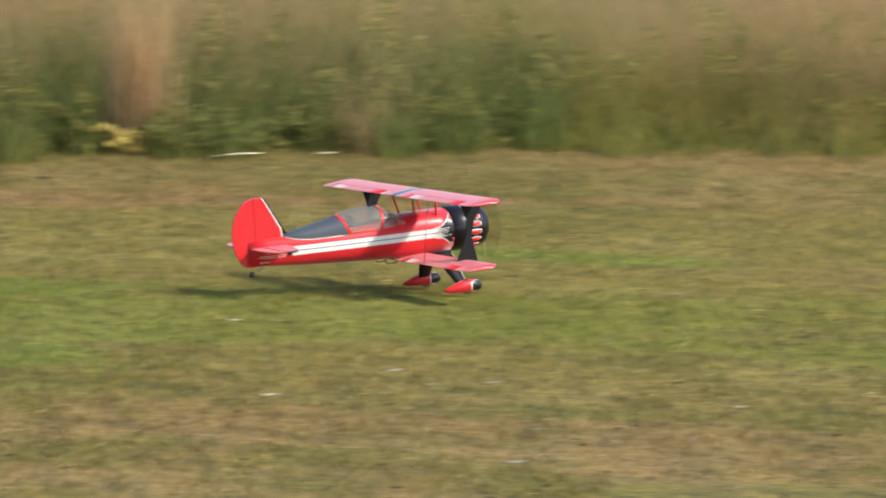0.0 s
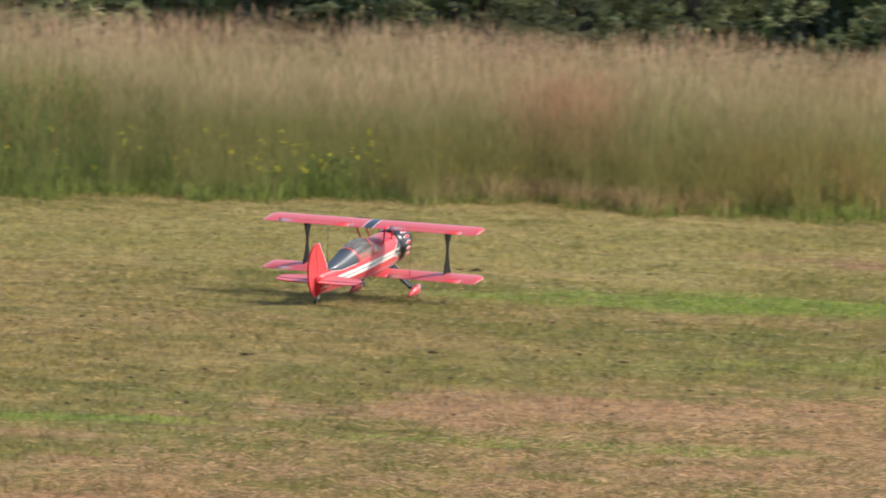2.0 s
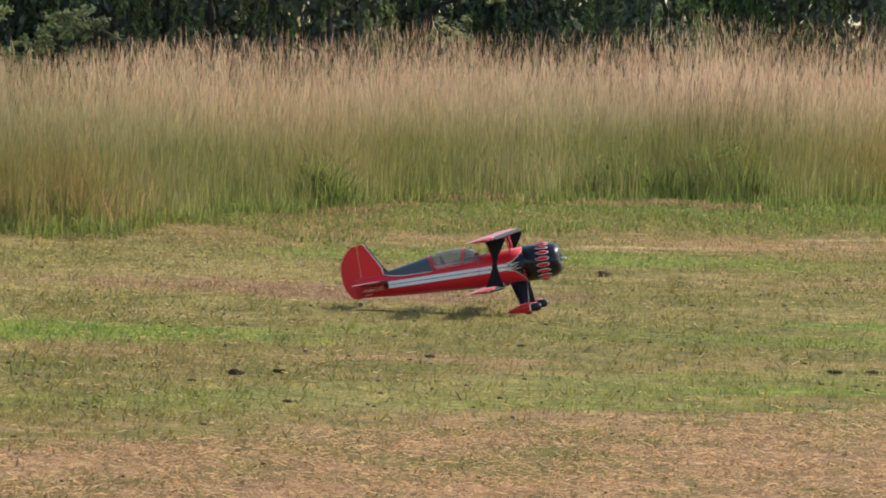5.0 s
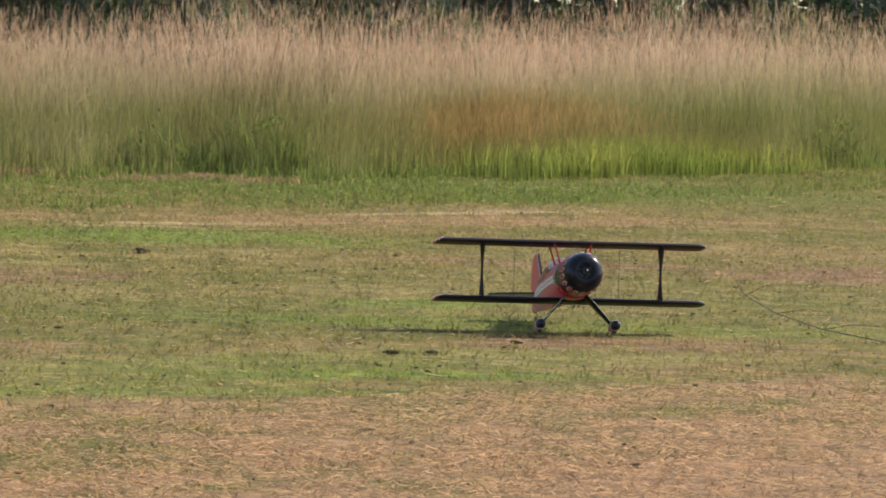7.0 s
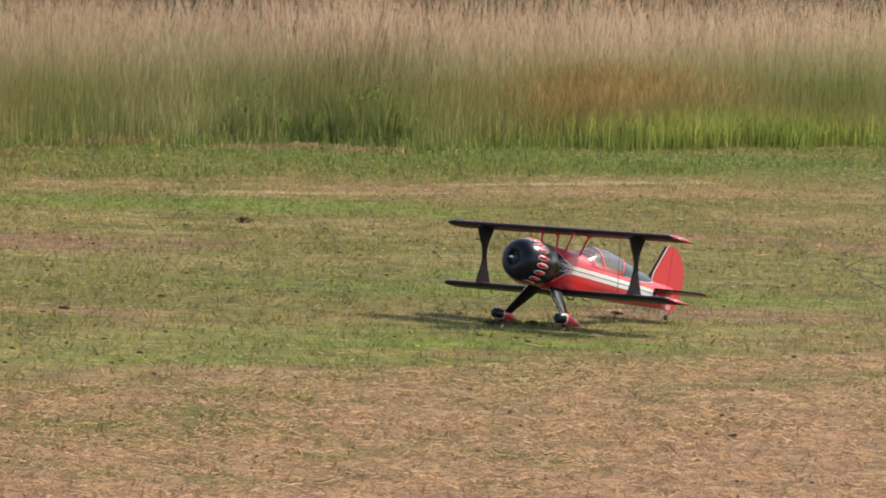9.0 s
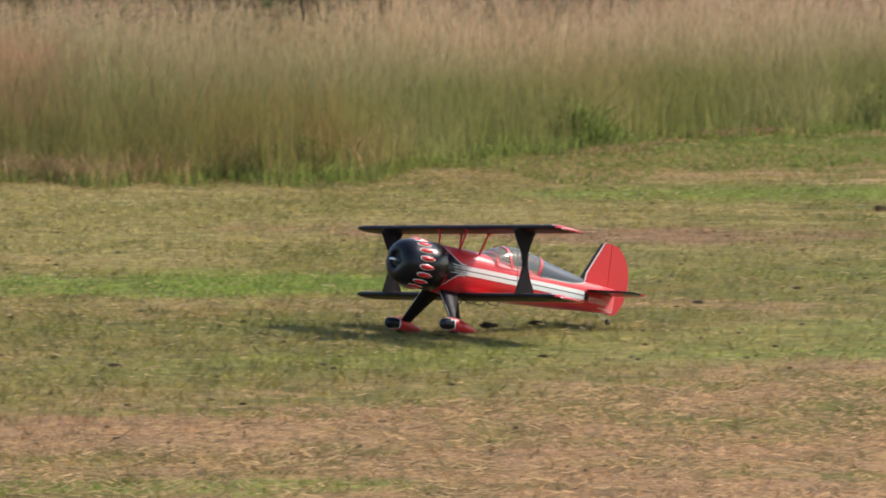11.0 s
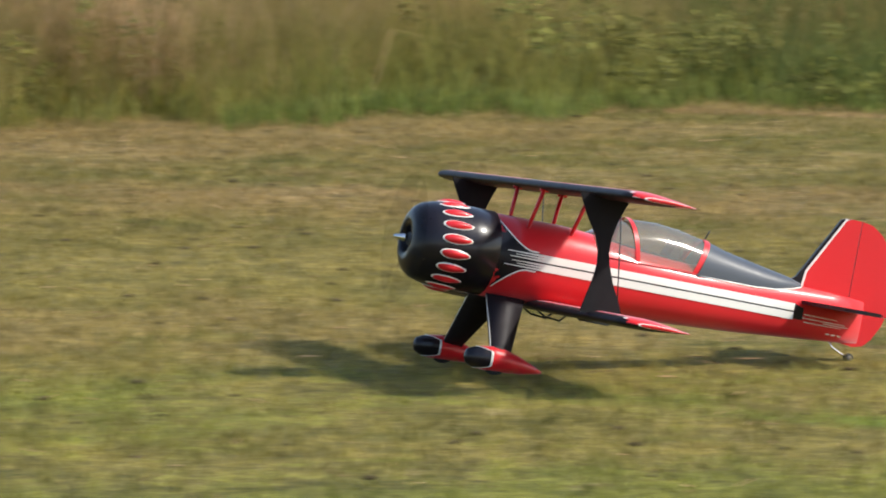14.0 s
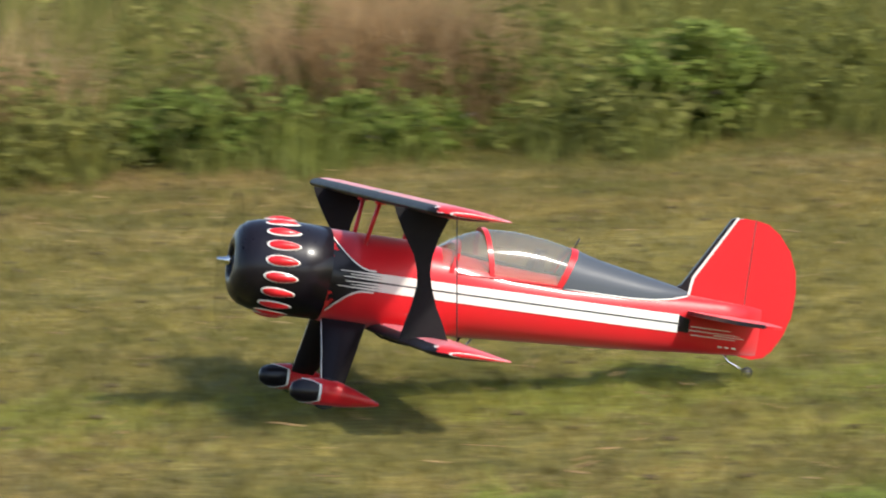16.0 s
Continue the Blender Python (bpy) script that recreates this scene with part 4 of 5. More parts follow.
def biplane():
    plane = tagged(new("model_biplane"), "red radio-controlled model biplane with black cowl and white stripes", "model aircraft")
    # fuselage
    bm = bmesh.new()
    loft(bm, [oval(*s) for s in BODY])
    fus = part("fuselage", bm, RED, plane)
    up = lambda a: 0.060 * max(0.0, 1 - (a - 0.236) / 0.085) ** 1.7 + 0.022
    dn = lambda a: -0.055 * max(0.0, 1 - (a - 0.236) / 0.075) ** 1.7 - 0.022
    for s in (1, -1):
        for lo, hi in ((-0.0205, -0.0018), (0.0018, 0.0205)):
            bm = bmesh.new()
            side_patch(bm, 0.352, 1.058, lambda a: lo, lambda a: hi, 0.0016, sides=(s,))
            part("side_stripe", bm, WHITE, fus, "white stripe along the side")
            for k, start in enumerate((0.262, 0.276, 0.254) if lo > 0 else (0.250, 0.280, 0.268)):
                m = lo + (hi - lo) * (k + 0.5) / 3
                half = lambda a: 0.0008 + 0.0022 * max(0.0, (a - start) / (0.352 - start)) ** 1.5
                bm = bmesh.new()
                side_patch(bm, start, 0.352, lambda a: m - half(a), lambda a: m + half(a), 0.0026, 0, 12, 1, (s,))
                part("stripe_tine", bm, WHITE, fus, "white tapering tine of the stripe")
        bm = bmesh.new()
        side_patch(bm, 0.30, 1.058, lambda a: -0.0018, lambda a: 0.0018, 0.0018, 0, 40, 1, (s,))
        part("stripe_line", bm, BLACK, fus, "thin black line between the stripes")
        bm = bmesh.new()
        side_patch(bm, 0.234, 0.345, dn, up, 0.0008, 0, 26, 6, (s,))
        part("nose_flash", bm, BLACK, fus, "black flash behind the cowl")
        bm = bmesh.new()
        side_patch(bm, 0.236, 0.335, lambda a: up(a), lambda a: up(a) + 0.004, 0.0018, 0, 24, 1, (s,))
        part("pinstripe", bm, WHITE, fus, "thin white pinstripe")
        bm = bmesh.new()
        side_patch(bm, 0.236, 0.335, lambda a: dn(a) - 0.004, lambda a: dn(a), 0.0018, 0, 24, 1, (s,))
        part("pinstripe", bm, WHITE, fus, "thin white pinstripe")
        # black marking that also paints in the shade below the tailplane
        bm = bmesh.new()
        side_patch(bm, 1.058, 1.086, lambda a: -0.018, lambda a: 0.020 - 0.25 * (a - 1.058), 0.0014, 0, 8, 3, (s,))
        part("tail_mark_shade", bm, BLACK, fus, "black marking and tailplane shade in one block")
        for m, a0, a1 in ((-0.022, 1.092, 1.205), (-0.012, 1.086, 1.215), (-0.003, 1.09, 1.19), (-0.017, 1.15, 1.225)):
            bm = bmesh.new()
            side_patch(bm, a0, a1, lambda a: m - 0.0008, lambda a: m + 0.0008 * (1.6 - (a - a0) / (a1 - a0)), 0.0016, 0, 8, 1, (s,))
            part("tail_line", bm, WHITE, fus, "thin white line")
        bm = bmesh.new()
        for a0 in (1.165, 1.182, 1.200):
            side_patch(bm, a0, a0 + 0.011, lambda a: -0.043, lambda a: -0.039, 0.0016, 0, 2, 1, (s,))
        part("tail_marking", bm, WHITE, fus, "small white marking")
    # cowl
    bm = bmesh.new()
    loft(bm, revolve([(0.052, 0.034), (0.030, 0.035), (0.022, 0.040), (0.022, 0.055), (0.027, 0.070), (0.036, 0.083), (0.050, 0.0935), (0.074, 0.101), (0.11, 0.1055), (0.17, 0.1065), (0.235, 0.1055), (0.238, 0.101)]), caps=False)
    cowl = part("cowl", bm, BLACK, plane, "glossy black round engine cowl")
    nb = 18
    for i in range(nb):
        ph = 2 * math.pi * (i + 0.5) / nb
        bm = bmesh.new()
        for mat, sc, lift in ((0, 0.97, 0.0015), (1, 0.80, 0.0035)):
            rim, mid = [], []
            for j in range(22):
                th = 2 * math.pi * j / 22
                ea, ep = math.cos(th), math.sin(th)
                wide = 0.0128 * (1 - 0.2 * ea) * sc
                for store, q, up_ in ((rim, 1.0, 0.0), (mid, 0.55, 0.0045)):
                    a = 0.122 + 0.041 * ea * (sc + 0.06 * mat) * q
                    r = float(np.interp(a, [0.066, 0.11, 0.17], [0.099, 0.1055, 0.1065])) + lift + up_
                    f = ph + wide * ep * q / 0.105
                    store.append(bm.verts.new(P(a, r * math.cos(f), r * math.sin(f))))
            c = bm.verts.new(P(0.122, (0.1115 + lift) * math.cos(ph), (0.1115 + lift) * math.sin(ph)))
            for j in range(22):
                k = (j + 1) % 22
                bm.faces.new((rim[j], rim[k], mid[k], mid[j])).material_index = mat
                bm.faces.new((mid[j], mid[k], c)).material_index = mat
        part("rocker_blister", bm, [WHITE, RED], cowl, "red blister with white outline")
    bm = bmesh.new()
    loft(bm, revolve([(0.049, 0.036), (0.050, 0.002)]), caps=False)
    part("baffle", bm, INSIDE, cowl, "dark baffle behind the cylinders")
    for i in range(9):
        ph = 2 * math.pi * i / 9
        bm = bmesh.new()
        c, s = math.cos(ph), math.sin(ph)
        prof = [(0.020, 0.007), (0.026, 0.007)] + [(0.028 + 0.0028 * j, 0.009 if j % 2 else 0.0075) for j in range(8)] + [(0.0510, 0.006)]
        rings = []
        for r, w in prof:
            rings.append([P(0.044 + w * math.cos(2 * math.pi * k / 10), r * c - w * math.sin(2 * math.pi * k / 10) * s, r * s + w * math.sin(2 * math.pi * k / 10) * c) for k in range(10)])
        loft(bm, rings)
        part("cylinder", bm, ALLOY, cowl, "finned alloy dummy cylinder")
    bm = bmesh.new()
    loft(bm, revolve([(0.066, 0.026), (0.045, 0.026), (0.034, 0.018), (0.022, 0.008)], 24))
    part("crankcase", bm, ALLOY, cowl, "grey crankcase nose")
    # propeller
    prop = new("propeller")
    prop.parent = plane
    prop.location = P(0.018, 0, 0.0)
    bm = bmesh.new()
    loft(bm, [[Vector((x * SIZE, r * math.cos(k * 0.5236), r * math.sin(k * 0.5236))) for k in range(12)] for x, r in ((-0.012, 0.011), (0.002, 0.011), (0.008, 0.008), (0.024, 0.005), (0.028, 0.002))])
    part("prop_nut", bm, STEEL, prop, "bright steel propeller nut")
    for sgn in (1, -1):
        bm = bmesh.new()
        fan0, fan1 = [], []
        for k in range(13):
            th = radians(-85 + 170 * k / 12) * sgn + (0 if sgn > 0 else math.pi)
            fan0.append((0.02 * math.cos(th), 0.02 * math.sin(th)))
            fan1.append((0.168 * math.cos(th), 0.168 * math.sin(th)))
        for x in (0.0008, -0.0008):
            v0 = [bm.verts.new((x, a, b)) for a, b in fan0]
            v1 = [bm.verts.new((x, a, b)) for a, b in fan1]
            for k in range(12):
                bm.faces.new((v0[k], v0[k + 1], v1[k + 1], v1[k]))
        b = part("blade_sweep", bm, SPIN, prop, "dark propeller blade smeared by its spin")
        b.visible_shadow = False
    # wings
    for nm, le, z, wname in (("upper", 0.303, 0.187, "upper_wing"), ("lower", 0.345, -0.106, "lower_wing")):
        ys = spread(-0.72, 0.72, 25, [s * v for s in (1, -1) for v in (0.030, 0.036, 0.672, 0.685, 0.695, 0.705, 0.7145, 0.7185)])
        w = wing_piece(wname, plane, le, 0.187, z, ys, 0.0, 0.735)
        tagged(w, "glossy red wing with black leading edge and underside")
        for a, b, n in ((-0.13, 0.13, "root_trailing_edge"), (0.62, 0.72, "tip_trailing_edge"), (-0.72, -0.62, "tip_trailing_edge")):
            wing_piece(n, w, le, 0.187, z, spread(a, b, 9, [v for v in (-0.705, 0.705, 0.7145, -0.7145, 0.7185, -0.7185, 0.69, -0.69, -0.03, 0.03, 0.036, -0.036) if a < v < b]), 0.735, 1.0)
        for s in (1, -1):
            wing_piece("aileron", w, le, 0.187, z, sorted(s * v for v in (0.133, 0.25, 0.4, 0.5, 0.617)), 0.748, 1.0)
    for s in (1, -1):
        bm = bmesh.new()
        rings = []
        for z, a0, a1 in ((0.182, 0.276, 0.404), (0.160, 0.286, 0.394), (0.125, 0.306, 0.382), (0.085, 0.333, 0.374), (0.050, 0.346, 0.374), (0.020, 0.350, 0.382), (-0.020, 0.345, 0.398), (-0.060, 0.336, 0.420), (-0.099, 0.328, 0.438)):
            rings.append([P(a0, s * 0.472, z), P(a0, s * 0.478, z), P(a1, s * 0.478, z), P(a1, s * 0.472, z)])
        loft(bm, rings)
        part("wing_strut", bm, MATT, plane, "black bow-tie shaped interplane strut", smooth=False)
        for p, q in (((0.306, 0.074, 0.080), (0.322, 0.098, 0.184)), ((0.420, 0.072, 0.078), (0.442, 0.098, 0.184))):
            bm = bmesh.new()
            rod(bm, P(p[0], s * p[1], p[2]), P(q[0], s * q[1], q[2]), 0.0052)
            part("cabane_strut", bm, RED, plane, "thin red cabane strut")
            bm = bmesh.new()
            rod(bm, P(q[0] - 0.012, s * q[1], 0.178), P(q[0] + 0.012, s * q[1], 0.178), 0.0045)
            part("strut_fitting", bm, RED, plane)
        bm = bmesh.new()
        rod(bm, P(0.458, s * 0.28, 0.182), P(0.500, s * 0.28, -0.100), 0.0016, 6)
        part("aileron_rod", bm, DARK, plane, "thin dark aileron link rod")
        # landing gear
        bm = bmesh.new()
        top = [(0.235, 0.055, -0.095), (0.338, 0.055, -0.100)]
        bot = [(0.230, 0.185, -0.245), (0.280, 0.185, -0.245)]
        ring = []
        for k in range(7):
            u = k / 6
            a0, a1 = top[0][0] + (bot[0][0] - top[0][0]) * u, top[1][0] + (bot[1][0] - top[1][0]) * u
            y, z = 0.055 + 0.130 * u, -0.097 - 0.148 * u
            ring.append([P(a0, s * (y - 0.004), z), P((a0 + a1) / 2, s * (y - 0.006), z), P(a1, s * (y - 0.003), z), P(a1, s * (y + 0.003), z), P((a0 + a1) / 2, s * (y + 0.007), z), P(a0, s * (y + 0.004), z)])
        loft(bm, ring)
        leg = part("gear_leg", bm, WINGBLACK, plane, "black tapered undercarriage leg")
        bm = bmesh.new()
        tube(bm, [P(0.234, s * 0.061, -0.10), P(0.233, s * 0.128, -0.172), P(0.231, s * 0.187, -0.243)], [0.0012] * 3, 6)
        part("leg_pinstripe", bm, WHITE, leg)
        bm = bmesh.new()
        prof = np.array([(0.160, 0.006, 0.0), (0.164, 0.016, 0.0), (0.178, 0.0240, 0.0), (0.202, 0.0290, 0.001), (0.232, 0.0310, 0.002), (0.266, 0.0285, 0.001), (0.302, 0.0215, -0.003), (0.338, 0.0115, -0.007), (0.364, 0.003, -0.010)])
        along = np.concatenate([prof[:3, 0], np.arange(0.186, 0.262, 0.004), prof[5:, 0]])
        spat_r = lambda a: float(np.interp(a, prof[:, 0], prof[:, 1]))
        spat_z = lambda a: -0.255 + float(np.interp(a, prof[:, 0], prof[:, 2]))
        edge = lambda th: 0.186 + 0.038 * min(1.0, abs(math.cos(th)) * 1.25) ** 2.2
        loft(bm, [[P(a, s * 0.197 + spat_r(a) * 0.82 * math.cos(k * math.pi / 16), spat_z(a) + spat_r(a) * math.sin(k * math.pi / 16)) for k in range(32)] for a in along])
        for f in bm.faces:
            c = f.calc_center_median()
            a = WHEEL_A - c.x / SIZE
            th = math.atan2(c.z / SIZE + WHEEL_Z - spat_z(a), (c.y / SIZE - s * 0.197) / 0.82)
            f.material_index = 1 if a < edge(th) else 0
        pant = part("wheel_spat", bm, [RED, BLACK], plane, "red teardrop wheel spat with scalloped black nose")
        bm = bmesh.new()
        ring = []
        for k in range(48):
            th = 2 * math.pi * k / 48
            row = []
            for da, lift in ((-0.0028, 0.0), (0.0, 0.0012), (0.0028, 0.0)):
                a = edge(th) + da
                r = spat_r(a) + 0.0006 + lift
                row.append(bm.verts.new(P(a, s * 0.197 + r * 0.82 * math.cos(th), spat_z(a) + r * math.sin(th))))
            ring.append(row)
        for u, v in zip(ring, ring[1:] + ring[:1]):
            for j in (0, 1):
                bm.faces.new((u[j], u[j + 1], v[j + 1], v[j]))
        part("spat_pinstripe", bm, WHITE, pant, "white line round the black nose")
        bm = bmesh.new()
        loft(bm, [[P(0.240 + r * math.cos(k * math.pi / 12), s * 0.197 + y, -0.256 + r * math.sin(k * math.pi / 12)) for k in range(24)] for y, r in ((-0.010, 0.028), (-0.0085, 0.033), (-0.004, 0.035), (0.004, 0.035), (0.0085, 0.033), (0.010, 0.028))])
        part("wheel", bm, RUBBER, plane, "black rubber main wheel")
        # belly rods
        bm = bmesh.new()
        tube(bm, [P(0.36, s * 0.05, -0.105), P(0.40, s * 0.05, -0.128), P(0.44, s * 0.05, -0.132), P(0.46, s * 0.05, -0.112)], [0.003] * 4, 6)
        tube(bm, [P(0.50, s * 0.05, -0.100), P(0.53, s * 0.05, -0.120), P(0.57, s * 0.05, -0.120), P(0.585, s * 0.05, -0.098)], [0.003] * 4, 6)
        part("belly_pipe", bm, DARK, plane, "thin dark pipe below the belly")
    # tail
    bm = bmesh.new()
    flat_plate(bm, [(1.08, 0.055), (1.096, 0.120), (1.176, 0.252), (1.190, 0.258), (1.217, 0.257), (1.217, 0.03), (1.10, 0.03)], 0, 0.011)
    fin = part("fin", bm, RED, plane, smooth=False)
    bm = bmesh.new()
    flat_plate(bm, [(1.036, 0.068), (1.066, 0.090), (1.162, 0.253), (1.172, 0.256), (1.086, 0.108), (1.08, 0.06)], 0, 0.0100, 0)
    flat_plate(bm, [(1.172, 0.256), (1.178, 0.257), (1.092, 0.106), (1.086, 0.06), (1.08, 0.06), (1.086, 0.108)], 0, 0.0135, 1)
    part("fin_leading_edge", bm, [BLACK, WHITE], fin, "black leading edge with white line", smooth=False)
    bm = bmesh.new()
    flat_plate(bm, [(1.220, 0.257), (1.250, 0.252), (1.280, 0.232), (1.309, 0.198), (1.329, 0.154), (1.337, 0.102), (1.334, 0.047), (1.320, 0.002), (1.300, -0.034), (1.280, -0.054), (1.252, -0.061), (1.220, -0.057)], 0, 0.010)
    part("rudder", bm, RED, plane, smooth=False)
    bm = bmesh.new()
    outline = [(1.075, 0.0), (1.080, 0.06), (1.118, 0.22), (1.135, 0.258), (1.156, 0.272), (1.196, 0.272)]
    pts = outline + [(a, -y) for a, y in reversed(outline)][:-1]
    for zz in (0.0315, 0.0225):
        bm.faces.new([bm.verts.new(P(a, y, zz)) for a, y in pts])
    bm.verts.ensure_lookup_table()
    n = len(pts)
    for i in range(n):
        bm.faces.new((bm.verts[i], bm.verts[(i + 1) % n], bm.verts[n + (i + 1) % n], bm.verts[n + i]))
    bm.faces.ensure_lookup_table()
    for f in bm.faces[1:]:
        f.material_index = 1
    part("tailplane", bm, [RED, BLACK], plane, "red tailplane with black underside and edge", smooth=False)
    for s in (1, -1):
        bm = bmesh.new()
        pts = [(1.200, 0.012), (1.200, 0.272), (1.216, 0.274), (1.242, 0.255), (1.257, 0.20), (1.262, 0.12), (1.258, 0.05), (1.250, 0.014)]
        for zz in (0.030, 0.024):
            bm.faces.new([bm.verts.new(P(a, s * y, zz)) for a, y in pts])
        bm.verts.ensure_lookup_table()
        for i in range(8):
            bm.faces.new((bm.verts[i], bm.verts[(i + 1) % 8], bm.verts[8 + (i + 1) % 8], bm.verts[8 + i]))
        part("elevator", bm, RED, plane, smooth=False)
    bm = bmesh.new()
    tube(bm, [P(1.19, 0, -0.057), P(1.20, 0, -0.072), P(1.225, 0, -0.082), P(1.244, 0, -0.090)], [0.0028] * 4, 6)
    gear = part("tail_spring", bm, STEEL, plane, "bent steel tailwheel spring")
    bm = bmesh.new()
    loft(bm, [[P(1.250 + r * math.cos(k * math.pi / 10), y, -0.0915 + r * math.sin(k * math.pi / 10)) for k in range(20)] for y, r in ((-0.005, 0.010), (-0.0035, 0.0135), (0.0035, 0.0135), (0.005, 0.010))])
    part("tail_wheel", bm, RUBBER, gear, "small black tailwheel")
    bm = bmesh.new()
    loft(bm, [[P(1.250 + r * math.cos(k * math.pi / 8), y, -0.0915 + r * math.sin(k * math.pi / 8)) for k in range(16)] for y, r in ((-0.0065, 0.004), (-0.006, 0.0075), (0.006, 0.0075), (0.0065, 0.004))])
    part("tail_hub", bm, ALLOY, gear, "bright hub")
    # canopy and rear deck

    def arch(a, w, zb, zt, lean=0.0, k=18):
        zb = zb - 0.022
        w = side_y(a, zb) + 0.0012 + (w > 0.0785 and a > 0.54) * 0.0012
        return [P(a + lean * math.sin(math.pi * i / k) ** 0.8, w * math.cos(math.pi * i / k), zb + (zt - zb) * math.sin(math.pi * i / k) ** 0.8) for i in range(k + 1)]
    bm = bmesh.new()
    loft(bm, [arch(*r) for r in ((0.485, 0.070, 0.086, 0.092), (0.515, 0.080, 0.080, 0.116), (0.55, 0.083, 0.076, 0.136), (0.60, 0.084, 0.073, 0.151), (0.66, 0.082, 0.070, 0.154), (0.715, 0.078, 0.067, 0.148, 0.012), (0.768, 0.074, 0.066, 0.133, 0.036))], close=False)
    canopy = part("canopy", bm, GLASS, plane, "clear bubble canopy")
    canopy.visible_shadow = False
    for a0, a1, z0, z1, w0, lean in ((0.500, 0.512, 0.110, 0.120, 0.086, 0.020), (0.598, 0.610, 0.1530, 0.154, 0.086, -0.020), (0.756, 0.772, 0.1365, 0.1345, 0.079, 0.038)):
        bm = bmesh.new()
        loft(bm, [arch(a0, w0, 0.066, z0, lean), arch(a1, w0 - 0.001, 0.066, z1, lean)], close=False)
        part("canopy_bow", bm, RED, canopy, "red canopy frame")
    bm = bmesh.new()
    side_patch(bm, 0.52, 0.785, lambda a: 0.046, lambda a: 0.058, 0.0042, 0, 16, 2)
    part("canopy_sill", bm, RED, canopy, "red canopy sill")
    bm = bmesh.new()
    loft(bm, [arch(*r) for r in ((0.770, 0.0765, 0.062, 0.133, 0.038), (0.86, 0.068, 0.064, 0.118), (0.94, 0.057, 0.064, 0.103), (1.0, 0.047, 0.068, 0.092), (1.045, 0.038, 0.077, 0.084), (1.078, 0.030, 0.086, 0.075))], close=False)
    deck = part("rear_deck", bm, SMOKE, plane, "smoked grey rear turtle deck")
    bm = bmesh.new()
    for s in (1, -1):
        tube(bm, [P(a, s * (side_y(a, z) + 0.001), z) for a, z in ((0.775, 0.043), (0.86, 0.042), (0.94, 0.042), (1.0, 0.046), (1.045, 0.0545), (1.078, 0.0635))], [0.0022] * 6, 6)
    part("deck_pinstripe", bm, WHITE, deck, "white line below the deck")
    bm = bmesh.new()
    loft(bm, [arch(0.52, 0.068, 0.110, 0.094), arch(0.62, 0.068, 0.098, 0.084), arch(0.77, 0.068, 0.090, 0.074)], close=False)
    part("cockpit_floor", bm, INSIDE, canopy, "dark cockpit inside")
    bm = bmesh.new()
    flat_plate(bm, [(0.70, 0.070), (0.722, 0.122), (0.732, 0.122), (0.73, 0.070)], 0, 0.07)
    part("cockpit_seat", bm, INSIDE, canopy, "dark seat back", smooth=False)
    bm = bmesh.new()
    rod(bm, P(0.80, 0, 0.124), P(0.812, 0, 0.160), 0.0018, 6)
    part("aerial", bm, BLACK, plane, "short black aerial")
    return plane, prop


plane, prop = biplane()
mud = part("mud_lump", clod_mesh(7), EARTH)
tagged(mud, "small lump of mud flung up by the tailwheel", "clod")
mud.scale = (0.02, 0.02, 0.035)


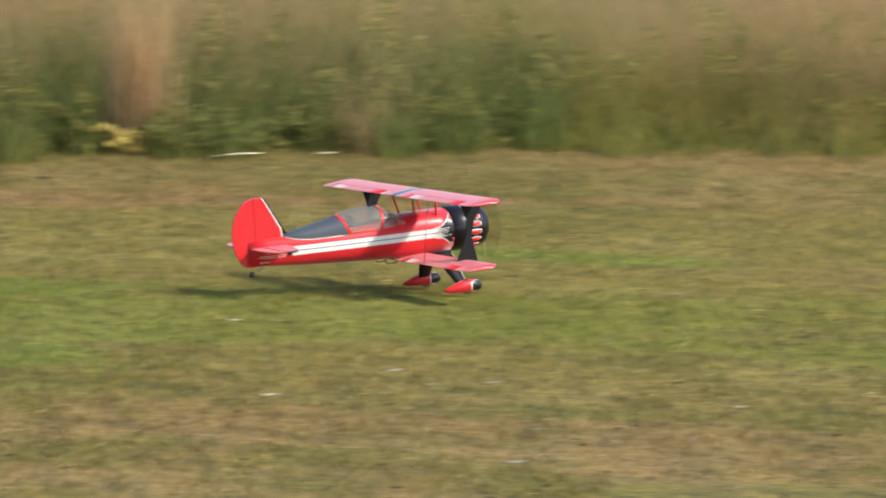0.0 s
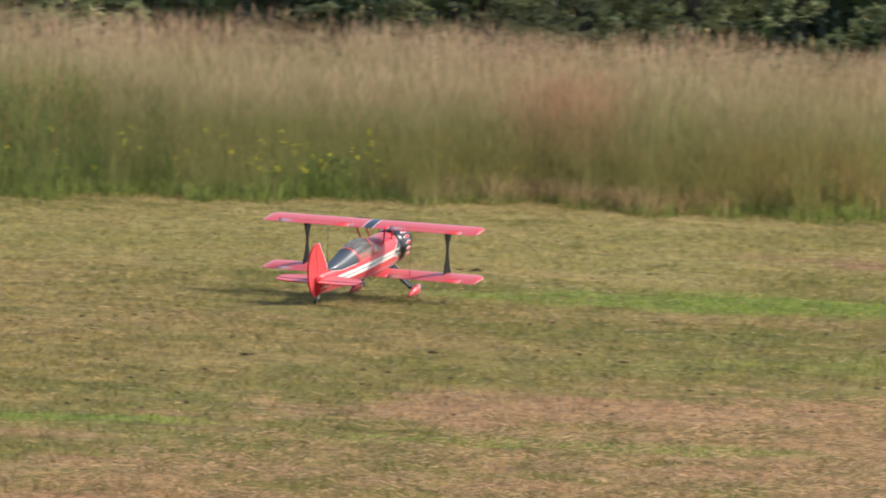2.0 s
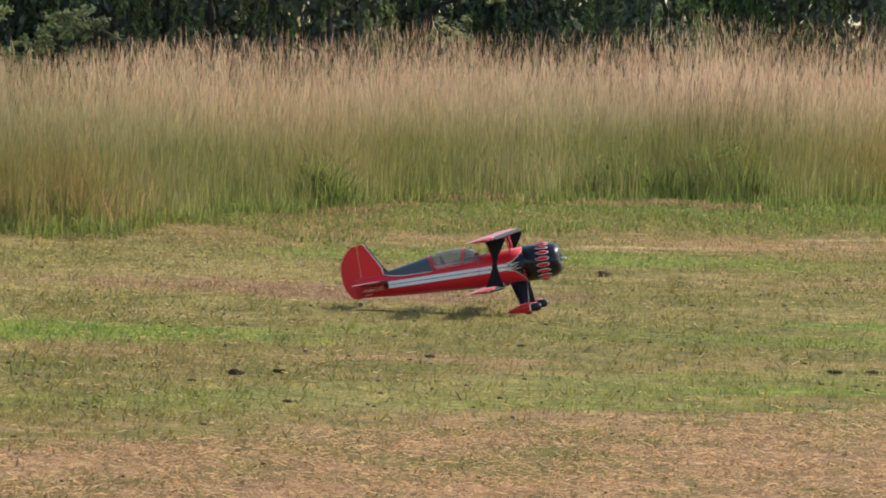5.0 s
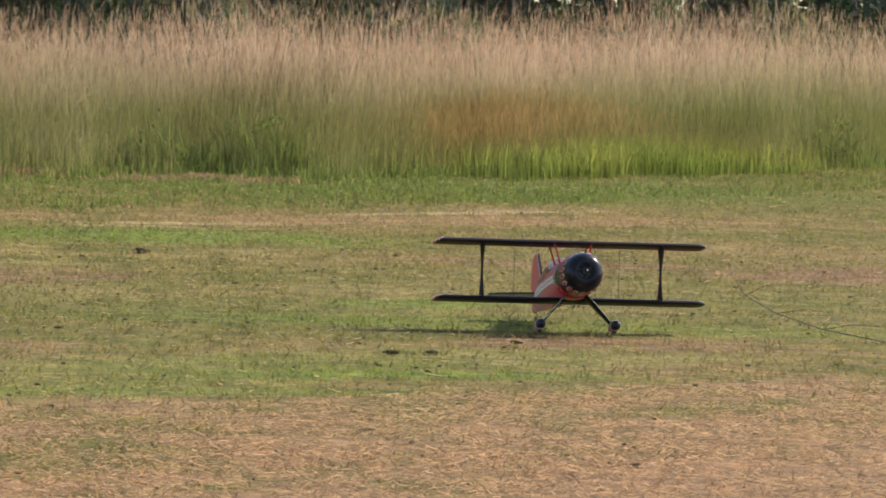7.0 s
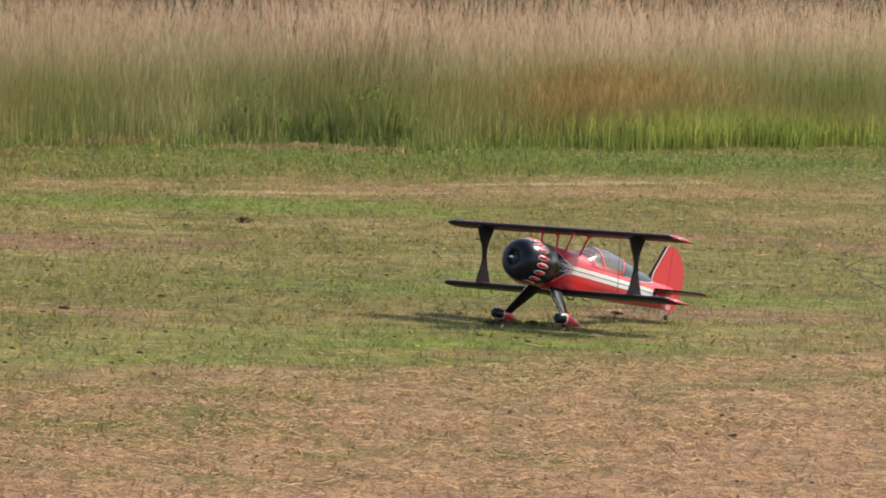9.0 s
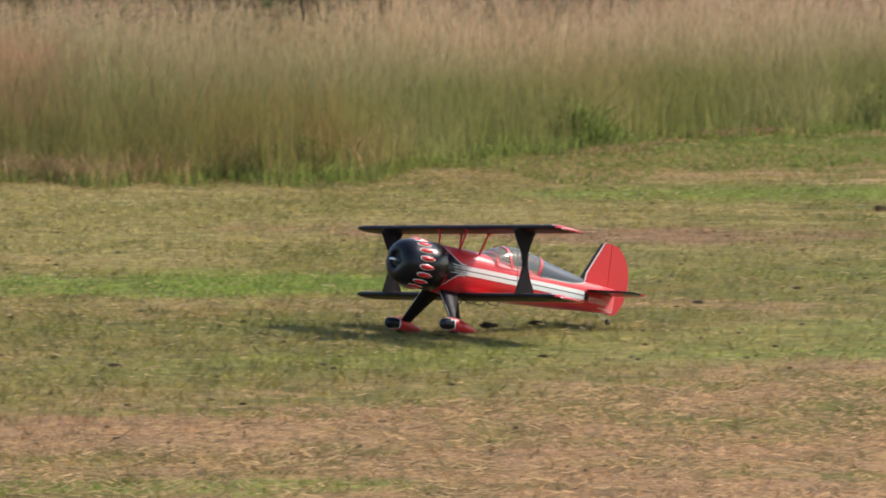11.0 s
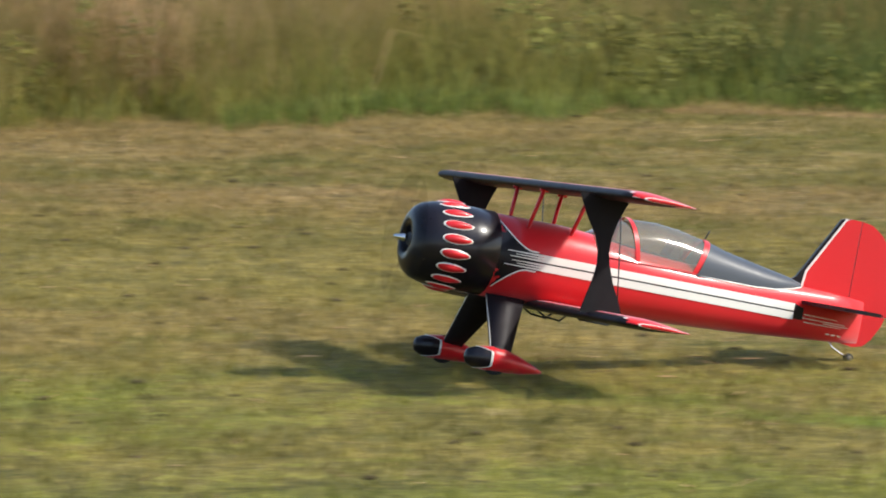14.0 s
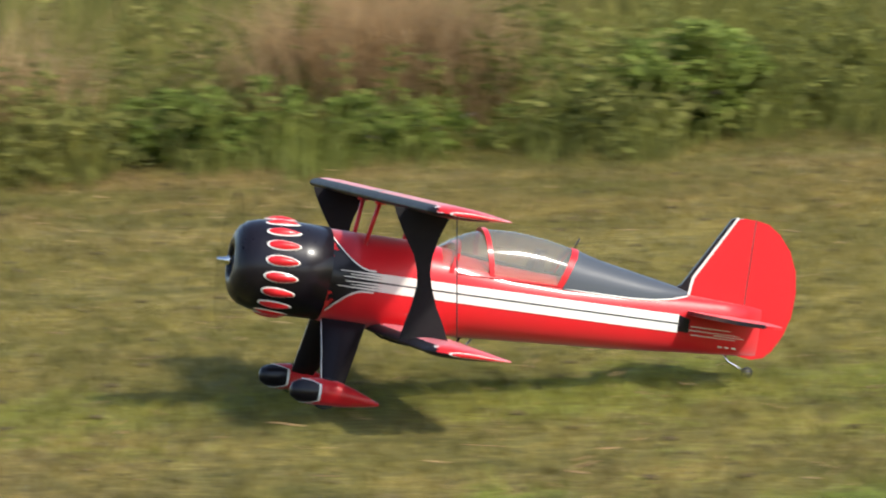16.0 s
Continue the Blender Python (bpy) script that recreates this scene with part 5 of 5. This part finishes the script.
# ---- what moves ----
def motions():
    rows = [
        (0.0, -12.923, 11.573, 0.000, 77.63, 6.08, -0.69),
        (0.5, -11.092, 15.183, 0.000, 80.19, 5.20, -1.06),
        (1.0, -9.124, 18.295, 0.000, 81.72, 7.21, -0.76),
        (1.5, -7.627, 20.715, 0.000, 83.65, 10.98, -0.03),
        (2.2, -6.295, 23.053, 0.000, 80.20, 10.89, 0.93),
        (2.5, -5.910, 24.268, 0.000, 76.88, 10.97, 0.63),
        (3.0, -5.141, 25.563, 0.000, 61.69, 11.01, -1.74),
        (3.5, -4.209, 25.994, 0.000, 41.41, 11.17, 2.03),
        (4.0, -3.408, 26.191, 0.000, 24.38, 11.09, -1.00),
        (5.2, -1.450, 26.150, 0.000, -8.00, 10.80, 0.00),
        (6.5, 0.389, 24.815, 0.000, -61.86, 11.30, -0.10),
        (7.0, 1.088, 23.950, 0.000, -79.77, 11.52, -0.54),
        (7.5, 1.269, 23.395, 0.000, -92.95, 11.20, -0.21),
        (8.0, 1.164, 22.888, 0.000, -103.64, 11.40, 0.47),
        (8.5, 0.852, 22.292, 0.000, -114.09, 11.41, 0.94),
        (9.0, 0.309, 22.144, 0.000, -130.72, 11.34, 0.40),
        (9.5, -0.359, 21.560, 0.000, -137.74, 11.26, 1.46),
        (10.0, -1.210, 21.263, 0.000, -138.19, 11.33, 1.78),
        (10.2, -1.560, 21.049, 0.000, -135.50, 11.40, 1.88),
        (12.3, -6.057, 18.186, 0.000, -133.81, 11.05, 3.38),
        (12.5, -6.595, 17.662, 0.000, -131.26, 11.20, 1.03),
        (13.0, -7.977, 16.413, 0.000, -126.20, 11.31, 2.96),
        (13.5, -9.508, 15.426, 0.000, -125.23, 10.97, 1.91),
        (14.0, -10.966, 14.221, 0.000, -123.68, 11.28, 1.66),
        (14.5, -12.150, 12.203, 0.000, -120.27, 11.15, 3.01),
        (14.7, -12.597, 11.381, 0.000, -118.58, 11.12, 2.50),
        (15.0, -13.204, 10.199, 0.000, -115.68, 11.27, 2.48),
        (15.2, -13.625, 9.482, 0.000, -114.01, 11.25, 1.58),
        (15.6, -14.137, 7.890, 0.000, -109.74, 11.14, 2.88),
        (16.0, -14.518, 6.310, 0.000, -102.76, 11.00, 1.17),
    ]
    walk(plane, [(t, Matrix.Translation((x, y, z)) @ Matrix.Rotation(radians(h), 4, "Z") @ Matrix.Rotation(radians(-n), 4, "Y") @ Matrix.Rotation(radians(b), 4, "X"))
                 for t, x, y, z, h, n, b in rows])
    walk(mud, [(0.0, pose(-7.55, 17.05, 0.004)), (12.8, pose(-7.55, 17.05, 0.004)), (12.9, pose(-7.35, 17.3, 0.07, 30, 20, 0)), (13.0, pose(-7.15, 17.52, 0.10, 70, 40, 20)),
               (13.1, pose(-6.95, 17.75, 0.06, 40, 20, 50)), (13.2, pose(-6.8, 17.92, 0.004, 0, 0, 70)), (16.0, pose(-6.8, 17.92, 0.004, 0, 0, 70))])
    hub = P(0.018, 0, 0.0)
    walk(prop, [(i * 0.1, Matrix.Translation(hub) @ Matrix.Rotation(radians(77 * i), 4, "X")) for i in range(161)])


motions()
